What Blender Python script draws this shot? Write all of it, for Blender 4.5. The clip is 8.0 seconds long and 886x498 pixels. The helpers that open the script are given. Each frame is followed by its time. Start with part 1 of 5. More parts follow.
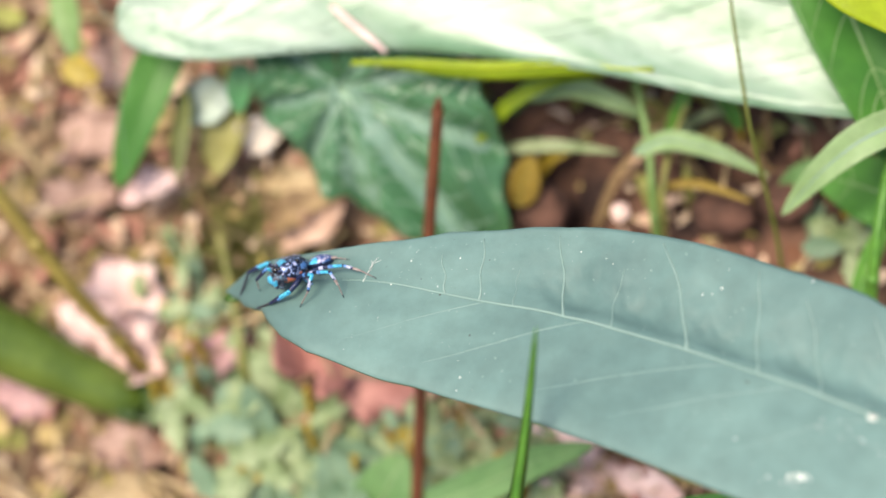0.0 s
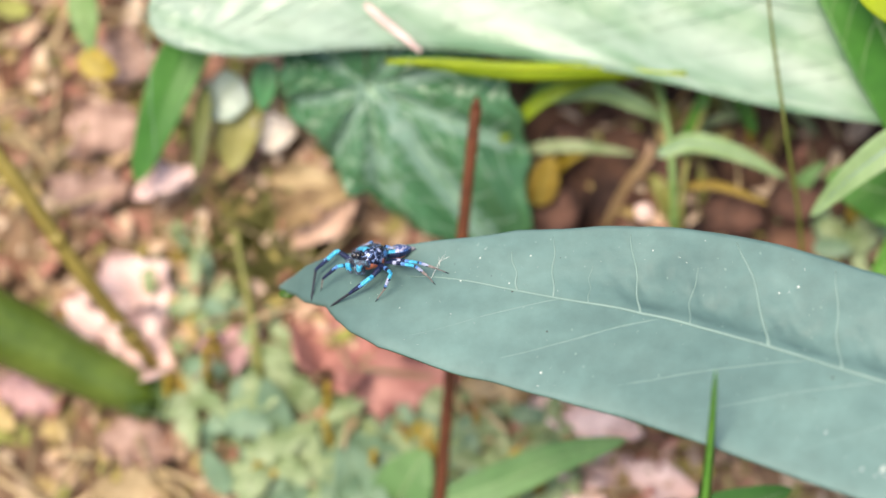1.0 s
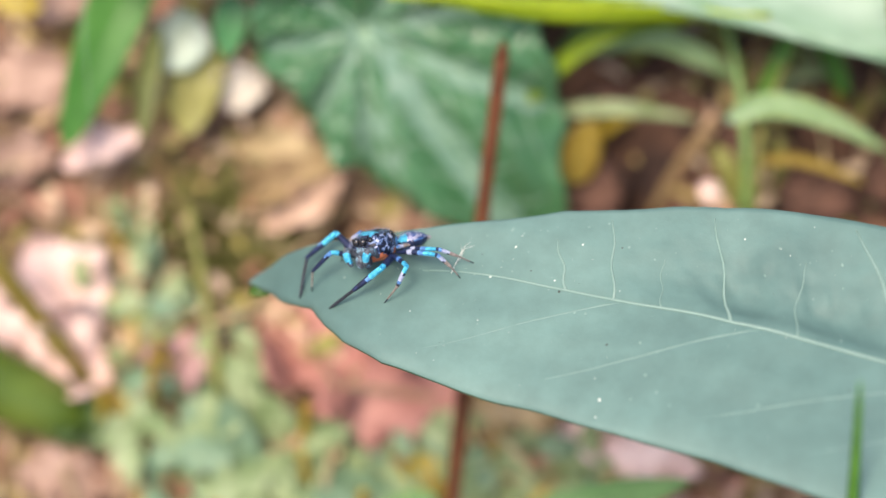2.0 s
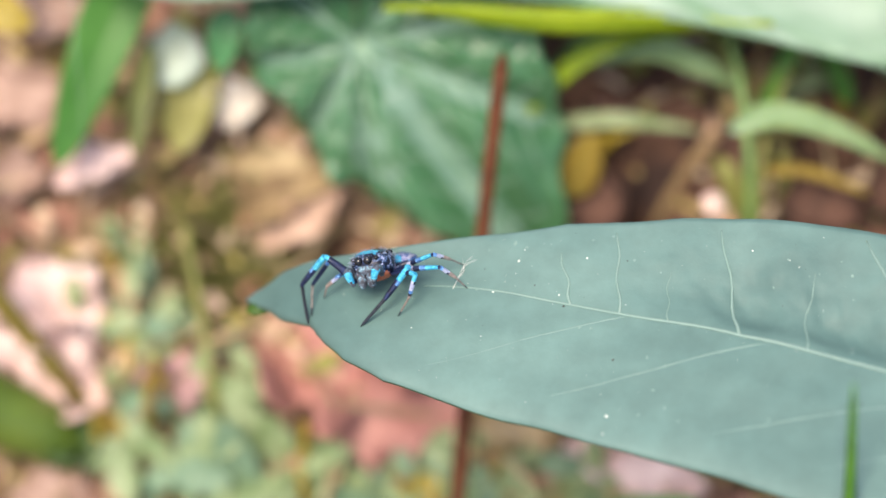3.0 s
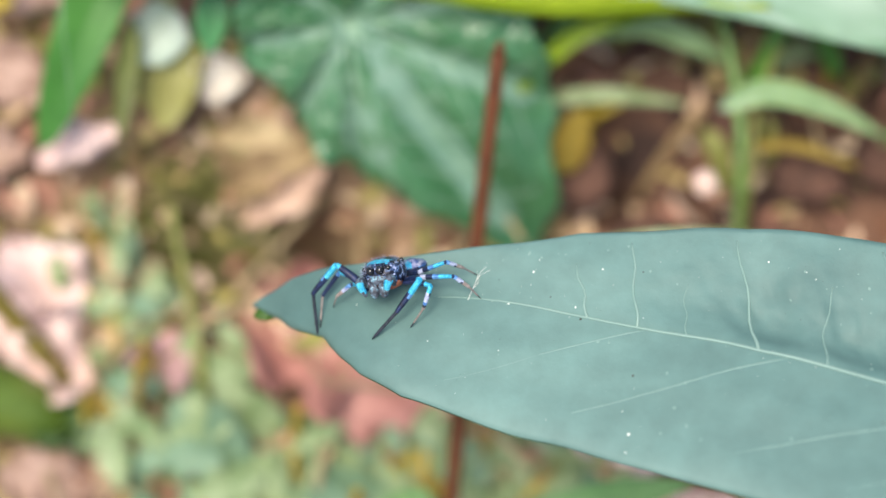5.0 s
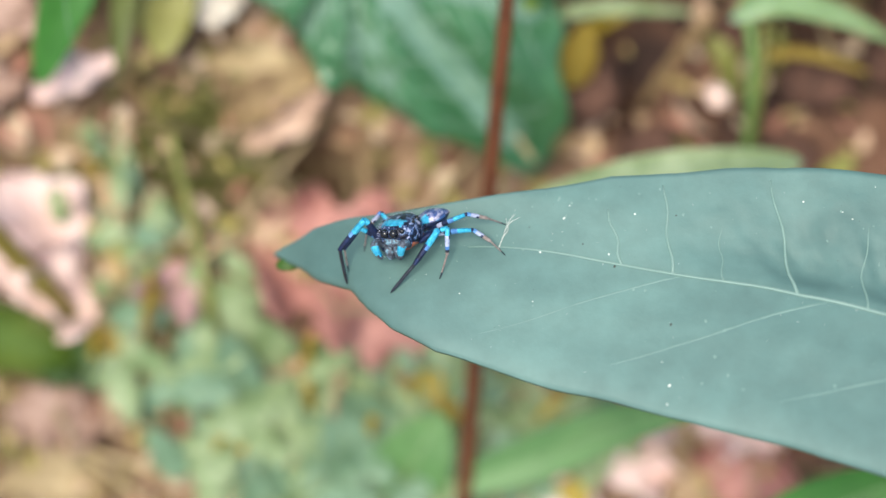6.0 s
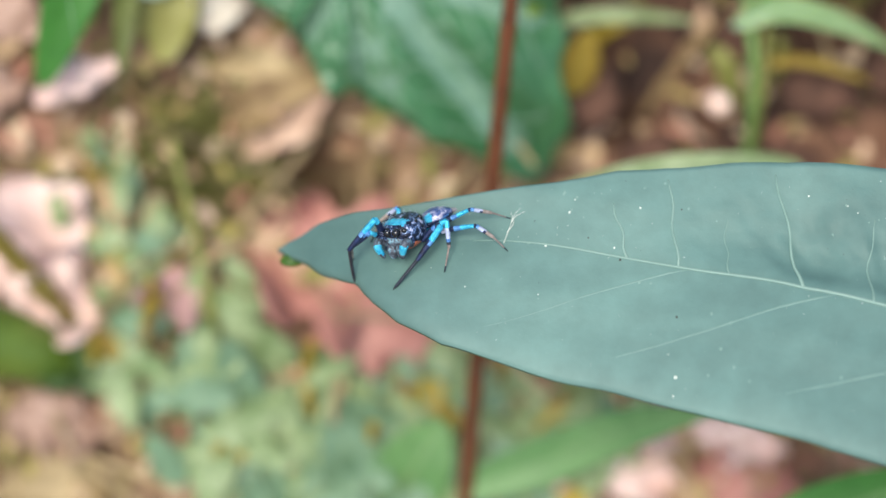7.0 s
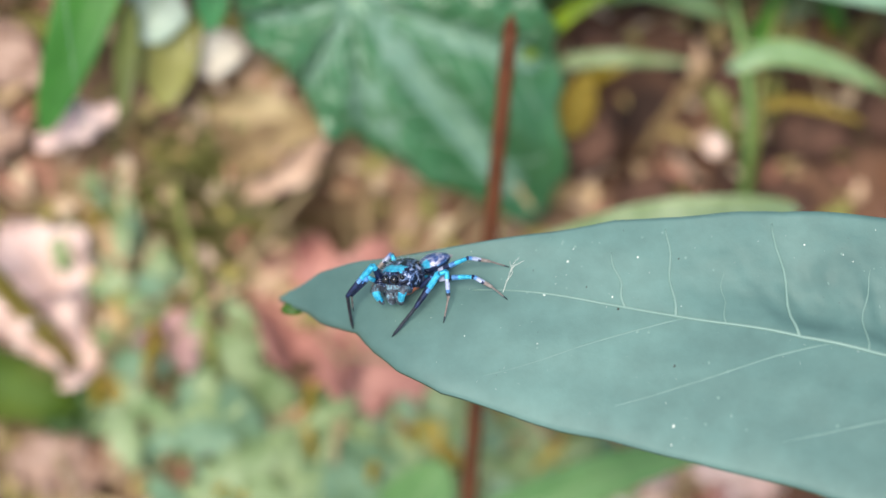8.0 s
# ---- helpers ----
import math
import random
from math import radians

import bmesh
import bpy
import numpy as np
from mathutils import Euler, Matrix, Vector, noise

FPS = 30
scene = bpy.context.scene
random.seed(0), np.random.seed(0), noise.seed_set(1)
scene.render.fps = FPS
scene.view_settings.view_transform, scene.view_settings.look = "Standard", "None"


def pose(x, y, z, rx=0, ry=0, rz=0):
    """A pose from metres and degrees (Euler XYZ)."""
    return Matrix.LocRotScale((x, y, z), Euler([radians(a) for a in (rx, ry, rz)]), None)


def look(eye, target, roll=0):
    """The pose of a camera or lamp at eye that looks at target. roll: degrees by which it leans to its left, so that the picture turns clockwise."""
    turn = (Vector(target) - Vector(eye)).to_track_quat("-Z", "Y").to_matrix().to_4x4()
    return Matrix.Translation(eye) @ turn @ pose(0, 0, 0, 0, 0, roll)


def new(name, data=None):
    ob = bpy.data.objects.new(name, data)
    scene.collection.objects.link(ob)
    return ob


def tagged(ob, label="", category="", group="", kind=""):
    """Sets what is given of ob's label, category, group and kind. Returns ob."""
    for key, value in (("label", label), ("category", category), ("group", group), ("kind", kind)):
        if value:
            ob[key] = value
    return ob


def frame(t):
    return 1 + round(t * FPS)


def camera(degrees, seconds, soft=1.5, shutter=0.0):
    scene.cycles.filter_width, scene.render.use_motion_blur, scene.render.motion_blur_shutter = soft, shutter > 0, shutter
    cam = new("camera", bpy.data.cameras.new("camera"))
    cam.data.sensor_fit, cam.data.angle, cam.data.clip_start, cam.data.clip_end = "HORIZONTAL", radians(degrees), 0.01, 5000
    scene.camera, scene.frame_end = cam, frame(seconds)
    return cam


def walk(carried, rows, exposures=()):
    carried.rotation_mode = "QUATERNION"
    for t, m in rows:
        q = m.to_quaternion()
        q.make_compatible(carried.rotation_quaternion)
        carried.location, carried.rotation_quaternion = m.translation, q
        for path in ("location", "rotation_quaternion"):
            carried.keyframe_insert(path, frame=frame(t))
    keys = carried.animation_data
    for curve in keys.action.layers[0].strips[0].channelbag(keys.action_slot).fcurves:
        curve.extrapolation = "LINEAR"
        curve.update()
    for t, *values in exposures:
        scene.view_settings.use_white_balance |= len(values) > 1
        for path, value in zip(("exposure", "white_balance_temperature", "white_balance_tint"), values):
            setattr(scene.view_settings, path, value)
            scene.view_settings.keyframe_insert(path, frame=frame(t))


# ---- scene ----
cam = camera(20.0, 8.0, soft=1.5)
PATH = [
    (0, (0.03691, -0.11197, 0.25252), (0.01121, -0.03782, 0.12469), -17.75),
    (0.5, (0.02559, -0.11056, 0.25692), (0.00537, -0.03760, 0.12743), -14.55),
    (1, (0.00123, -0.11544, 0.25937), (-0.00613, -0.04057, 0.12959), -5.66),
    (1.2, (-0.00728, -0.11473, 0.26080), (-0.00997, -0.04036, 0.13057), -2.44),
    (1.3, (-0.00980, -0.11551, 0.25530), (-0.01134, -0.03957, 0.12595), -1.59),
    (1.4, (-0.00793, -0.10406, 0.23770), (-0.01096, -0.02866, 0.10806), -2.85),
    (1.5, (-0.00704, -0.09434, 0.22389), (-0.01066, -0.01982, 0.09376), -3.54),
    (1.6, (-0.00671, -0.09042, 0.21614), (-0.01079, -0.01566, 0.08616), -3.64),
    (1.7, (-0.00739, -0.08898, 0.21300), (-0.01113, -0.01448, 0.08287), -2.66),
    (3, (-0.00896, -0.08562, 0.20569), (-0.01196, -0.00994, 0.07622), -2.77),
    (3.5, (-0.01197, -0.08577, 0.20720), (-0.01324, -0.01045, 0.07748), -1.84),
    (4, (-0.01441, -0.08723, 0.20644), (-0.01425, -0.01095, 0.07728), -0.77),
    (4.5, (-0.01400, -0.08663, 0.20590), (-0.01410, -0.01048, 0.07667), -0.68),
    (5, (-0.01931, -0.07199, 0.21177), (-0.01459, -0.00657, 0.07687), 2.30),
    (5.2, (-0.02357, -0.06141, 0.21855), (-0.01614, -0.00654, 0.07914), 3.99),
    (6.3, (-0.02699, -0.05902, 0.21204), (-0.01738, -0.00598, 0.07207), 5.54),
    (6.5, (-0.02699, -0.05902, 0.21204), (-0.01741, -0.00519, 0.07237), 4.54),
    (7, (-0.02899, -0.06388, 0.21103), (-0.01821, -0.00699, 0.07266), 6.61),
    (7.5, (-0.02836, -0.06378, 0.21083), (-0.01808, -0.00672, 0.07249), 6.16),
    (8, (-0.02918, -0.06144, 0.21399), (-0.01815, -0.00444, 0.07569), 6.55),
]
walk(cam, [(t, look(eye, target, roll)) for t, eye, target, roll in PATH],
     exposures=[(0.0, 0.80, 6750, 12), (1.0, 0.79, 6750, 12), (4.0, 0.79, 6550, 10), (5.2, 0.72, 6300, 6), (6.3, 0.60, 6200, 4), (8.0, 0.56, 6200, 4)])

# ---- world and sun: bright shade under a hazy sky ----
SUN_DIR = Vector((-0.22, -0.24, 0.94)).normalized()
world = bpy.data.worlds.new("sky")
scene.world = world
world.use_nodes = True
wn = world.node_tree.nodes
sky = wn.new("ShaderNodeTexSky")
sky.sky_type = "NISHITA"
sky.sun_disc = False
sky.sun_elevation = math.asin(SUN_DIR.z)
sky.sun_rotation = math.atan2(SUN_DIR.x, SUN_DIR.y)
sky.air_density, sky.dust_density = 1.0, 3.0
wn["Background"].inputs["Strength"].default_value = 0.13
world.node_tree.links.new(sky.outputs["Color"], wn["Background"].inputs["Color"])
sun = new("sun", bpy.data.lights.new("sun", "SUN"))
sun.data.energy, sun.data.angle, sun.data.color = 2.6, radians(24), (1.0, 0.90, 0.745)
sun.matrix_world = look(SUN_DIR, (0, 0, 0))


# ---- small helpers ----
def mm(x, y, z):
    """A place given in millimetres from the leaf's heart, which is 50 mm over the origin."""
    return Vector((x, y, z + 50.0)) / 1000.0


def smooth(bm):
    for f in bm.faces:
        f.smooth = True
    return bm


def mesh_of(name, bm, mats):
    me = bpy.data.meshes.new(name)
    bm.normal_update()
    bm.to_mesh(me)
    bm.free()
    for m in mats if isinstance(mats, (list, tuple)) else [mats]:
        me.materials.append(m)
    return me


def part(name, bm, mats, parent=None, label=""):
    ob = new(name, mesh_of(name, bm, mats))
    if parent is not None:
        ob.parent = parent
    return tagged(ob, label)


def thing(name, label, category, group="", kind="", place=None):
    ob = new(name)
    ob.empty_display_size = 0.002
    if place is not None:
        ob.location = place
    return tagged(ob, label, category, group, kind)


def spline(points, n):
    """n + 1 places along a smooth curve through the points."""
    p = [Vector(q) for q in points]
    p = [2 * p[0] - p[1]] + p + [2 * p[-1] - p[-2]]
    out, spans = [], len(p) - 3
    for k in range(n + 1):
        u = k / n * spans
        i = min(int(u), spans - 1)
        u -= i
        a, b, c, d = p[i:i + 4]
        out.append(0.5 * (2 * b + (c - a) * u + (2 * a - 5 * b + 4 * c - d) * u * u + (3 * b - a - 3 * c + d) * u ** 3))
    return out


def curve1(table, x):
    """A smooth value at x from a short table of (x, value)."""
    xs = [a for a, _ in table]
    if x <= xs[0]:
        return table[0][1]
    if x >= xs[-1]:
        return table[-1][1]
    i = max(k for k in range(len(xs) - 1) if xs[k] <= x)
    v = [table[max(0, min(len(table) - 1, i + k))][1] for k in (-1, 0, 1, 2)]
    u = (x - xs[i]) / (xs[i + 1] - xs[i])
    return 0.5 * (2 * v[1] + (v[2] - v[0]) * u + (2 * v[0] - 5 * v[1] + 4 * v[2] - v[3]) * u * u + (3 * v[1] - v[0] - 3 * v[2] + v[3]) * u ** 3)


def tube(points, radii, sides=8, bm=None, mat=0, caps=True):
    """A round stem along the points, with a radius at each."""
    bm = bm or bmesh.new()
    rings, n = [], len(points)
    up = None
    for k, p in enumerate(points):
        d = (points[min(k + 1, n - 1)] - points[max(k - 1, 0)]).normalized()
        if up is None:
            up = d.orthogonal().normalized()
        up = (up - d * up.dot(d)).normalized()
        side = d.cross(up)
        r = radii[k] if isinstance(radii, (list, tuple)) else radii
        rings.append([bm.verts.new(p + (up * math.cos(a) + side * math.sin(a)) * r) for a in (math.tau * j / sides for j in range(sides))])
    for a, b in zip(rings, rings[1:]):
        for j in range(sides):
            f = bm.faces.new((a[j], a[(j + 1) % sides], b[(j + 1) % sides], b[j]))
            f.smooth, f.material_index = True, mat
    if caps:
        for ring, turn in ((rings[0], -1), (rings[-1], 1)):
            f = bm.faces.new(ring[::turn])
            f.material_index = mat
    return bm


def ball(centre, size, bm=None, mat=0, seg=14, rings=10, shape=None, turn=None):
    """A closed rounded body: an ellipsoid, reshaped by shape(v) in unit space."""
    bm = bm or bmesh.new()
    made = bmesh.ops.create_uvsphere(bm, u_segments=seg, v_segments=rings, radius=1.0)["verts"]
    for v in made:
        c = shape(v.co.copy()) if shape else v.co.copy()
        c = Vector((c.x * size[0], c.y * size[1], c.z * size[2]))
        v.co = (turn @ c if turn else c) + Vector(centre)
    for f in {f for v in made for f in v.link_faces}:
        f.smooth, f.material_index = True, mat
    return bm


# ---- materials ----
def material(name):
    m = bpy.data.materials.new(name)
    m.use_nodes = True
    nt = m.node_tree
    return m, nt, nt.nodes["Principled BSDF"]


def node(nt, kind, **values):
    n = nt.nodes.new("ShaderNode" + kind)
    for k, v in values.items():
        n.inputs[k].default_value = v
    return n


def noise_ramp(nt, scale, stops, detail=4.0, rough=0.6, coords="Object", distort=0.0, stretch=None):
    tc = node(nt, "TexCoord")
    src = tc.outputs[coords]
    if stretch:
        mp = node(nt, "Mapping", Scale=stretch)
        nt.links.new(src, mp.inputs["Vector"])
        src = mp.outputs["Vector"]
    n = node(nt, "TexNoise", Scale=scale, Detail=detail, Roughness=rough, Distortion=distort)
    nt.links.new(src, n.inputs["Vector"])
    r = node(nt, "ValToRGB")
    e = r.color_ramp.elements
    while len(e) < len(stops):
        e.new(0.5)
    for el, (pos, col) in zip(e, stops):
        el.position, el.color = pos, (*col, 1)
    nt.links.new(n.outputs["Fac"], r.inputs["Fac"])
    return n, r


def mixed(nt, a, b, fac, mode="MIX"):
    m = nt.nodes.new("ShaderNodeMix")
    m.data_type, m.blend_type = "RGBA", mode
    for sock, v in ((m.inputs[0], fac), (m.inputs[6], a), (m.inputs[7], b)):
        if hasattr(v, "is_output"):
            nt.links.new(v, sock)
        else:
            sock.default_value = v if isinstance(v, float) else (*v, 1)
    return m.outputs[2]


def bumped(nt, bsdf, scale, strength, dist=0.0002, detail=5.0):
    tc = node(nt, "TexCoord")
    n = node(nt, "TexNoise", Scale=scale, Detail=detail, Roughness=0.65)
    nt.links.new(tc.outputs["Object"], n.inputs["Vector"])
    b = node(nt, "Bump", Strength=strength, Distance=dist)
    nt.links.new(n.outputs["Fac"], b.inputs["Height"])
    nt.links.new(b.outputs["Normal"], bsdf.inputs["Normal"])


def leafy(name, dark, light, scale=120.0, rough=0.45, sheer=0.25, bump=0.3, stretch=None):
    """A plant's skin: two-scale colour, fine relief, some light shining through."""
    m, nt, b = material(name)
    _, r1 = noise_ramp(nt, scale, [(0.32, dark), (0.68, light)], stretch=stretch)
    _, r2 = noise_ramp(nt, scale * 9, [(0.3, (0.72, 0.72, 0.72)), (0.7, (1, 1, 1))])
    col = mixed(nt, r1.outputs["Color"], r2.outputs["Color"], 0.7, "MULTIPLY")
    nt.links.new(col, b.inputs["Base Color"])
    b.inputs["Roughness"].default_value = rough
    bumped(nt, b, scale * 12, bump)
    if sheer:
        t = node(nt, "BsdfTranslucent")
        nt.links.new(mixed(nt, col, (0.9, 1.0, 0.3), 0.9, "MULTIPLY"), t.inputs["Color"])
        mix = node(nt, "MixShader")
        mix.inputs[0].default_value = sheer
        nt.links.new(b.outputs[0], mix.inputs[1])
        nt.links.new(t.outputs[0], mix.inputs[2])
        nt.links.new(mix.outputs[0], nt.nodes["Material Output"].inputs["Surface"])
    return m


def sheen_streaked(name, dark, light, turn, rough=0.28, sheer=0.2):
    """A glossy leaf with long pale and green streaks that run with its side veins; the pale is sky sheen put into the
    colour.
    """
    m, nt, b = material(name)
    tc = node(nt, "TexCoord")
    spin = node(nt, "Mapping", Rotation=(0, 0, turn))
    long = node(nt, "Mapping", Scale=(0.16, 1.0, 0.2))
    n = node(nt, "TexNoise", Scale=230.0, Detail=3.0, Roughness=0.55, Distortion=0.3)
    r = node(nt, "ValToRGB")
    e = r.color_ramp.elements
    e[0].position, e[0].color, e[1].position, e[1].color = 0.40, (*dark, 1), 0.60, (*light, 1)
    nt.links.new(tc.outputs["Object"], spin.inputs["Vector"])
    nt.links.new(spin.outputs["Vector"], long.inputs["Vector"])
    nt.links.new(long.outputs["Vector"], n.inputs["Vector"])
    nt.links.new(n.outputs["Fac"], r.inputs["Fac"])
    _, fine = noise_ramp(nt, 500.0, [(0.3, (0.8, 0.8, 0.8)), (0.7, (1, 1, 1))])
    col = mixed(nt, r.outputs["Color"], fine.outputs["Color"], 0.7, "MULTIPLY")
    nt.links.new(col, b.inputs["Base Color"])
    b.inputs["Roughness"].default_value = rough
    bumped(nt, b, 700.0, 0.25)
    t = node(nt, "BsdfTranslucent")
    nt.links.new(mixed(nt, col, (0.9, 1.0, 0.3), 0.9, "MULTIPLY"), t.inputs["Color"])
    mix = node(nt, "MixShader")
    mix.inputs[0].default_value = sheer
    nt.links.new(b.outputs[0], mix.inputs[1])
    nt.links.new(t.outputs[0], mix.inputs[2])
    nt.links.new(mix.outputs[0], nt.nodes["Material Output"].inputs["Surface"])
    return m


def plain(name, dark, light, scale=300.0, rough=0.6, metal=0.0, bump=0.3, coat=0.0, island=False, spec=0.5):
    m, nt, b = material(name)
    _, r1 = noise_ramp(nt, scale, [(0.3, dark), (0.7, light)])
    col = r1.outputs["Color"]
    if island:
        g = node(nt, "NewGeometry")
        hs = node(nt, "ValToRGB")
        e = hs.color_ramp.elements
        e[0].color, e[1].color = (0.5, 0.5, 0.5, 1), (1.25, 1.2, 1.2, 1)
        nt.links.new(g.outputs["Random Per Island"], hs.inputs["Fac"])
        col = mixed(nt, col, hs.outputs["Color"], 1.0, "MULTIPLY")
    nt.links.new(col, b.inputs["Base Color"])
    b.inputs["Roughness"].default_value, b.inputs["Metallic"].default_value = rough, metal
    b.inputs["Coat Weight"].default_value = coat
    b.inputs["Specular IOR Level"].default_value = spec
    bumped(nt, b, scale * 4, bump)
    return m


def litter_material():
    """Dry fallen leaves: each piece its own tone between pink, tan, straw and brown."""
    m, nt, b = material("dry_leaf_litter")
    g = node(nt, "NewGeometry")
    r = node(nt, "ValToRGB")
    r.color_ramp.interpolation = "CONSTANT"
    tones = [(0.0, (0.46, 0.22, 0.16)), (0.15, (0.58, 0.40, 0.24)), (0.30, (0.36, 0.30, 0.09)), (0.42, (0.65, 0.45, 0.31)),
             (0.56, (0.20, 0.09, 0.05)), (0.64, (0.48, 0.36, 0.15)), (0.74, (0.70, 0.54, 0.39)), (0.86, (0.55, 0.40, 0.31)), (0.92, (0.28, 0.29, 0.07))]
    e = r.color_ramp.elements
    while len(e) < len(tones):
        e.new(0.5)
    for el, (p, c) in zip(e, tones):
        el.position, el.color = p, (*c, 1)
    nt.links.new(g.outputs["Random Per Island"], r.inputs["Fac"])
    _, n2 = noise_ramp(nt, 400.0, [(0.3, (0.6, 0.58, 0.55)), (0.7, (1, 1, 1))])
    nt.links.new(mixed(nt, r.outputs["Color"], n2.outputs["Color"], 0.8, "MULTIPLY"), b.inputs["Base Color"])
    b.inputs["Roughness"].default_value = 0.75
    bumped(nt, b, 1500.0, 0.4)
    return m


def mottled(name, stops, scale=1500.0, rough=0.35, metal=0.35):
    """Scales that change from patch to patch."""
    m, nt, b = material(name)
    n, r = noise_ramp(nt, scale, stops, detail=3.0, rough=0.7, distort=0.4)
    nt.links.new(r.outputs["Color"], b.inputs["Base Color"])
    b.inputs["Roughness"].default_value, b.inputs["Metallic"].default_value = rough, metal
    bumped(nt, b, 9000.0, 0.5, 0.00005)
    return m


GREY_LEAF = leafy("matt_green_leaf", (0.089, 0.171, 0.158), (0.157, 0.274, 0.247), 48.0, 0.6, 0.06, 0.3)
FAINT_VEIN = plain("faint_vein", (0.135, 0.23, 0.205), (0.18, 0.29, 0.255), 300.0, 0.5)
MID_VEIN = plain("midrib_vein", (0.165, 0.27, 0.235), (0.235, 0.34, 0.30), 120.0, 0.5)
PALE_VEIN = plain("pale_vein", (0.17, 0.275, 0.24), (0.235, 0.34, 0.30), 300.0, 0.5)
LEAF_RIM = leafy("leaf_rim_green", (0.03, 0.085, 0.05), (0.06, 0.135, 0.085), 200.0, 0.5, 0.1)
TIP_GREEN = leafy("lit_tip_green", (0.035, 0.10, 0.003), (0.075, 0.17, 0.006), 300.0, 0.5, 0.2)
WEB_WHITE = plain("white_silk", (0.60, 0.62, 0.56), (0.80, 0.80, 0.74), 900.0, 0.8)
DUST = plain("white_dust", (0.45, 0.50, 0.45), (0.76, 0.79, 0.73), 900.0, 0.8)
STAIN = plain("dried_water_mark", (0.14, 0.24, 0.21), (0.20, 0.31, 0.27), 900.0, 0.6)
DARK_SPECK = plain("dark_speck", (0.02, 0.03, 0.02), (0.06, 0.06, 0.05), 900.0, 0.7)
# the pale tone of the streaks is painted sky reflection
BIG_LEAF = sheen_streaked("glossy_pale_green_leaf", (0.19, 0.35, 0.205), (0.36, 0.495, 0.385), radians(24))
BIG_UNDER = leafy("bright_lime_fold", (0.24, 0.38, 0.01), (0.36, 0.50, 0.02), 100.0, 0.4, 0.4)
DARK_OLIVE = leafy("dark_olive_leaf", (0.03, 0.065, 0.012), (0.08, 0.14, 0.03), 150.0, 0.5, 0.15)
DEEP_LEAF = leafy("deep_green_leaf", (0.035, 0.16, 0.05), (0.08, 0.27, 0.09), 60.0, 0.35, 0.2)
PALM_LEAF = leafy("palmate_green_leaf", (0.045, 0.152, 0.055), (0.092, 0.232, 0.115), 60.0, 0.28, 0.15, 0.4)
# sky sheen on the pleats beside the ribs, put into a paler green
PALM_SHEEN = leafy("palmate_painted_sheen", (0.15, 0.285, 0.20), (0.23, 0.37, 0.285), 80.0, 0.3, 0.12, 0.4)
PALM_VEIN = plain("palmate_vein", (0.19, 0.33, 0.22), (0.30, 0.44, 0.32), 300.0, 0.4)
MUTED_LEAF = leafy("muted_green_leaf", (0.10, 0.24, 0.07), (0.20, 0.37, 0.13), 90.0, 0.5, 0.25)
FRESH_LEAF = leafy("fresh_green_leaf", (0.045, 0.19, 0.02), (0.095, 0.30, 0.04), 80.0, 0.5, 0.3)
LIGHT_LEAF = leafy("light_green_leaf", (0.24, 0.40, 0.15), (0.40, 0.55, 0.29), 80.0, 0.4, 0.3)
LIME_LEAF = leafy("yellow_lime_leaf", (0.40, 0.52, 0.01), (0.56, 0.66, 0.02), 100.0, 0.45, 0.4)
TEAL_LEAF = leafy("sage_teal_leaf", (0.14, 0.25, 0.145), (0.29, 0.43, 0.28), 160.0, 0.5, 0.25)
WEED_LEAF = leafy("grey_green_weed", (0.18, 0.27, 0.10), (0.46, 0.55, 0.32), 240.0, 0.55, 0.25)
WHITE_LEAF = leafy("whitish_green_leaf", (0.34, 0.47, 0.36), (0.54, 0.64, 0.54), 120.0, 0.4, 0.2)
DUSTY_DRY = plain("dusty_pink_leaf", (0.19, 0.105, 0.07), (0.48, 0.325, 0.265), 420.0, 0.7)
YELLOW_LEAF = leafy("yellowing_leaf", (0.36, 0.24, 0.02), (0.50, 0.38, 0.05), 120.0, 0.5, 0.25)
OLIVE_LEAF = leafy("yellow_olive_leaf", (0.24, 0.23, 0.04), (0.42, 0.40, 0.12), 200.0, 0.5, 0.25)
OCHRE_LEAF = leafy("ochre_leaf", (0.22, 0.145, 0.012), (0.34, 0.24, 0.03), 160.0, 0.6, 0.15)
STRAW = plain("dry_straw", (0.34, 0.26, 0.13), (0.52, 0.42, 0.24), 300.0, 0.7, island=True)
PINK_DRY = plain("pink_dry_leaf", (0.29, 0.11, 0.09), (0.50, 0.245, 0.205), 260.0, 0.7)
MAUVE_DRY = plain("mauve_dry_leaf", (0.36, 0.20, 0.195), (0.54, 0.34, 0.33), 260.0, 0.7)
PALE_DRY = plain("pale_dry_leaf", (0.56, 0.37, 0.33), (0.88, 0.69, 0.645), 300.0, 0.7)
RIDGE_DRY = plain("pinkish_tan_leaf", (0.20, 0.14, 0.06), (0.46, 0.35, 0.20), 260.0, 0.7)
PALE_RIDGE = plain("pale_pinkish_tan_leaf", (0.36, 0.21, 0.14), (0.60, 0.42, 0.32), 260.0, 0.7)
TAN_DRY = plain("tan_dry_leaf", (0.15, 0.09, 0.04), (0.33, 0.23, 0.11), 260.0, 0.7)
WHITE_DRY = plain("white_chip", (0.50, 0.42, 0.34), (0.84, 0.80, 0.73), 420.0, 0.7)
STEM_BROWN = plain("brown_stem", (0.065, 0.02, 0.007), (0.13, 0.042, 0.016), 400.0, 0.6, spec=0.25)
STALK_GREEN = leafy("green_stalk", (0.10, 0.20, 0.045), (0.19, 0.32, 0.09), 150.0, 0.4, 0.0)
PALE_STALK = leafy("pale_green_stalk", (0.055, 0.105, 0.012), (0.15, 0.22, 0.035), 90.0, 0.27, 0.0)
STALK_OLIVE = leafy("olive_stalk", (0.16, 0.17, 0.035), (0.27, 0.27, 0.07), 150.0, 0.5, 0.0)
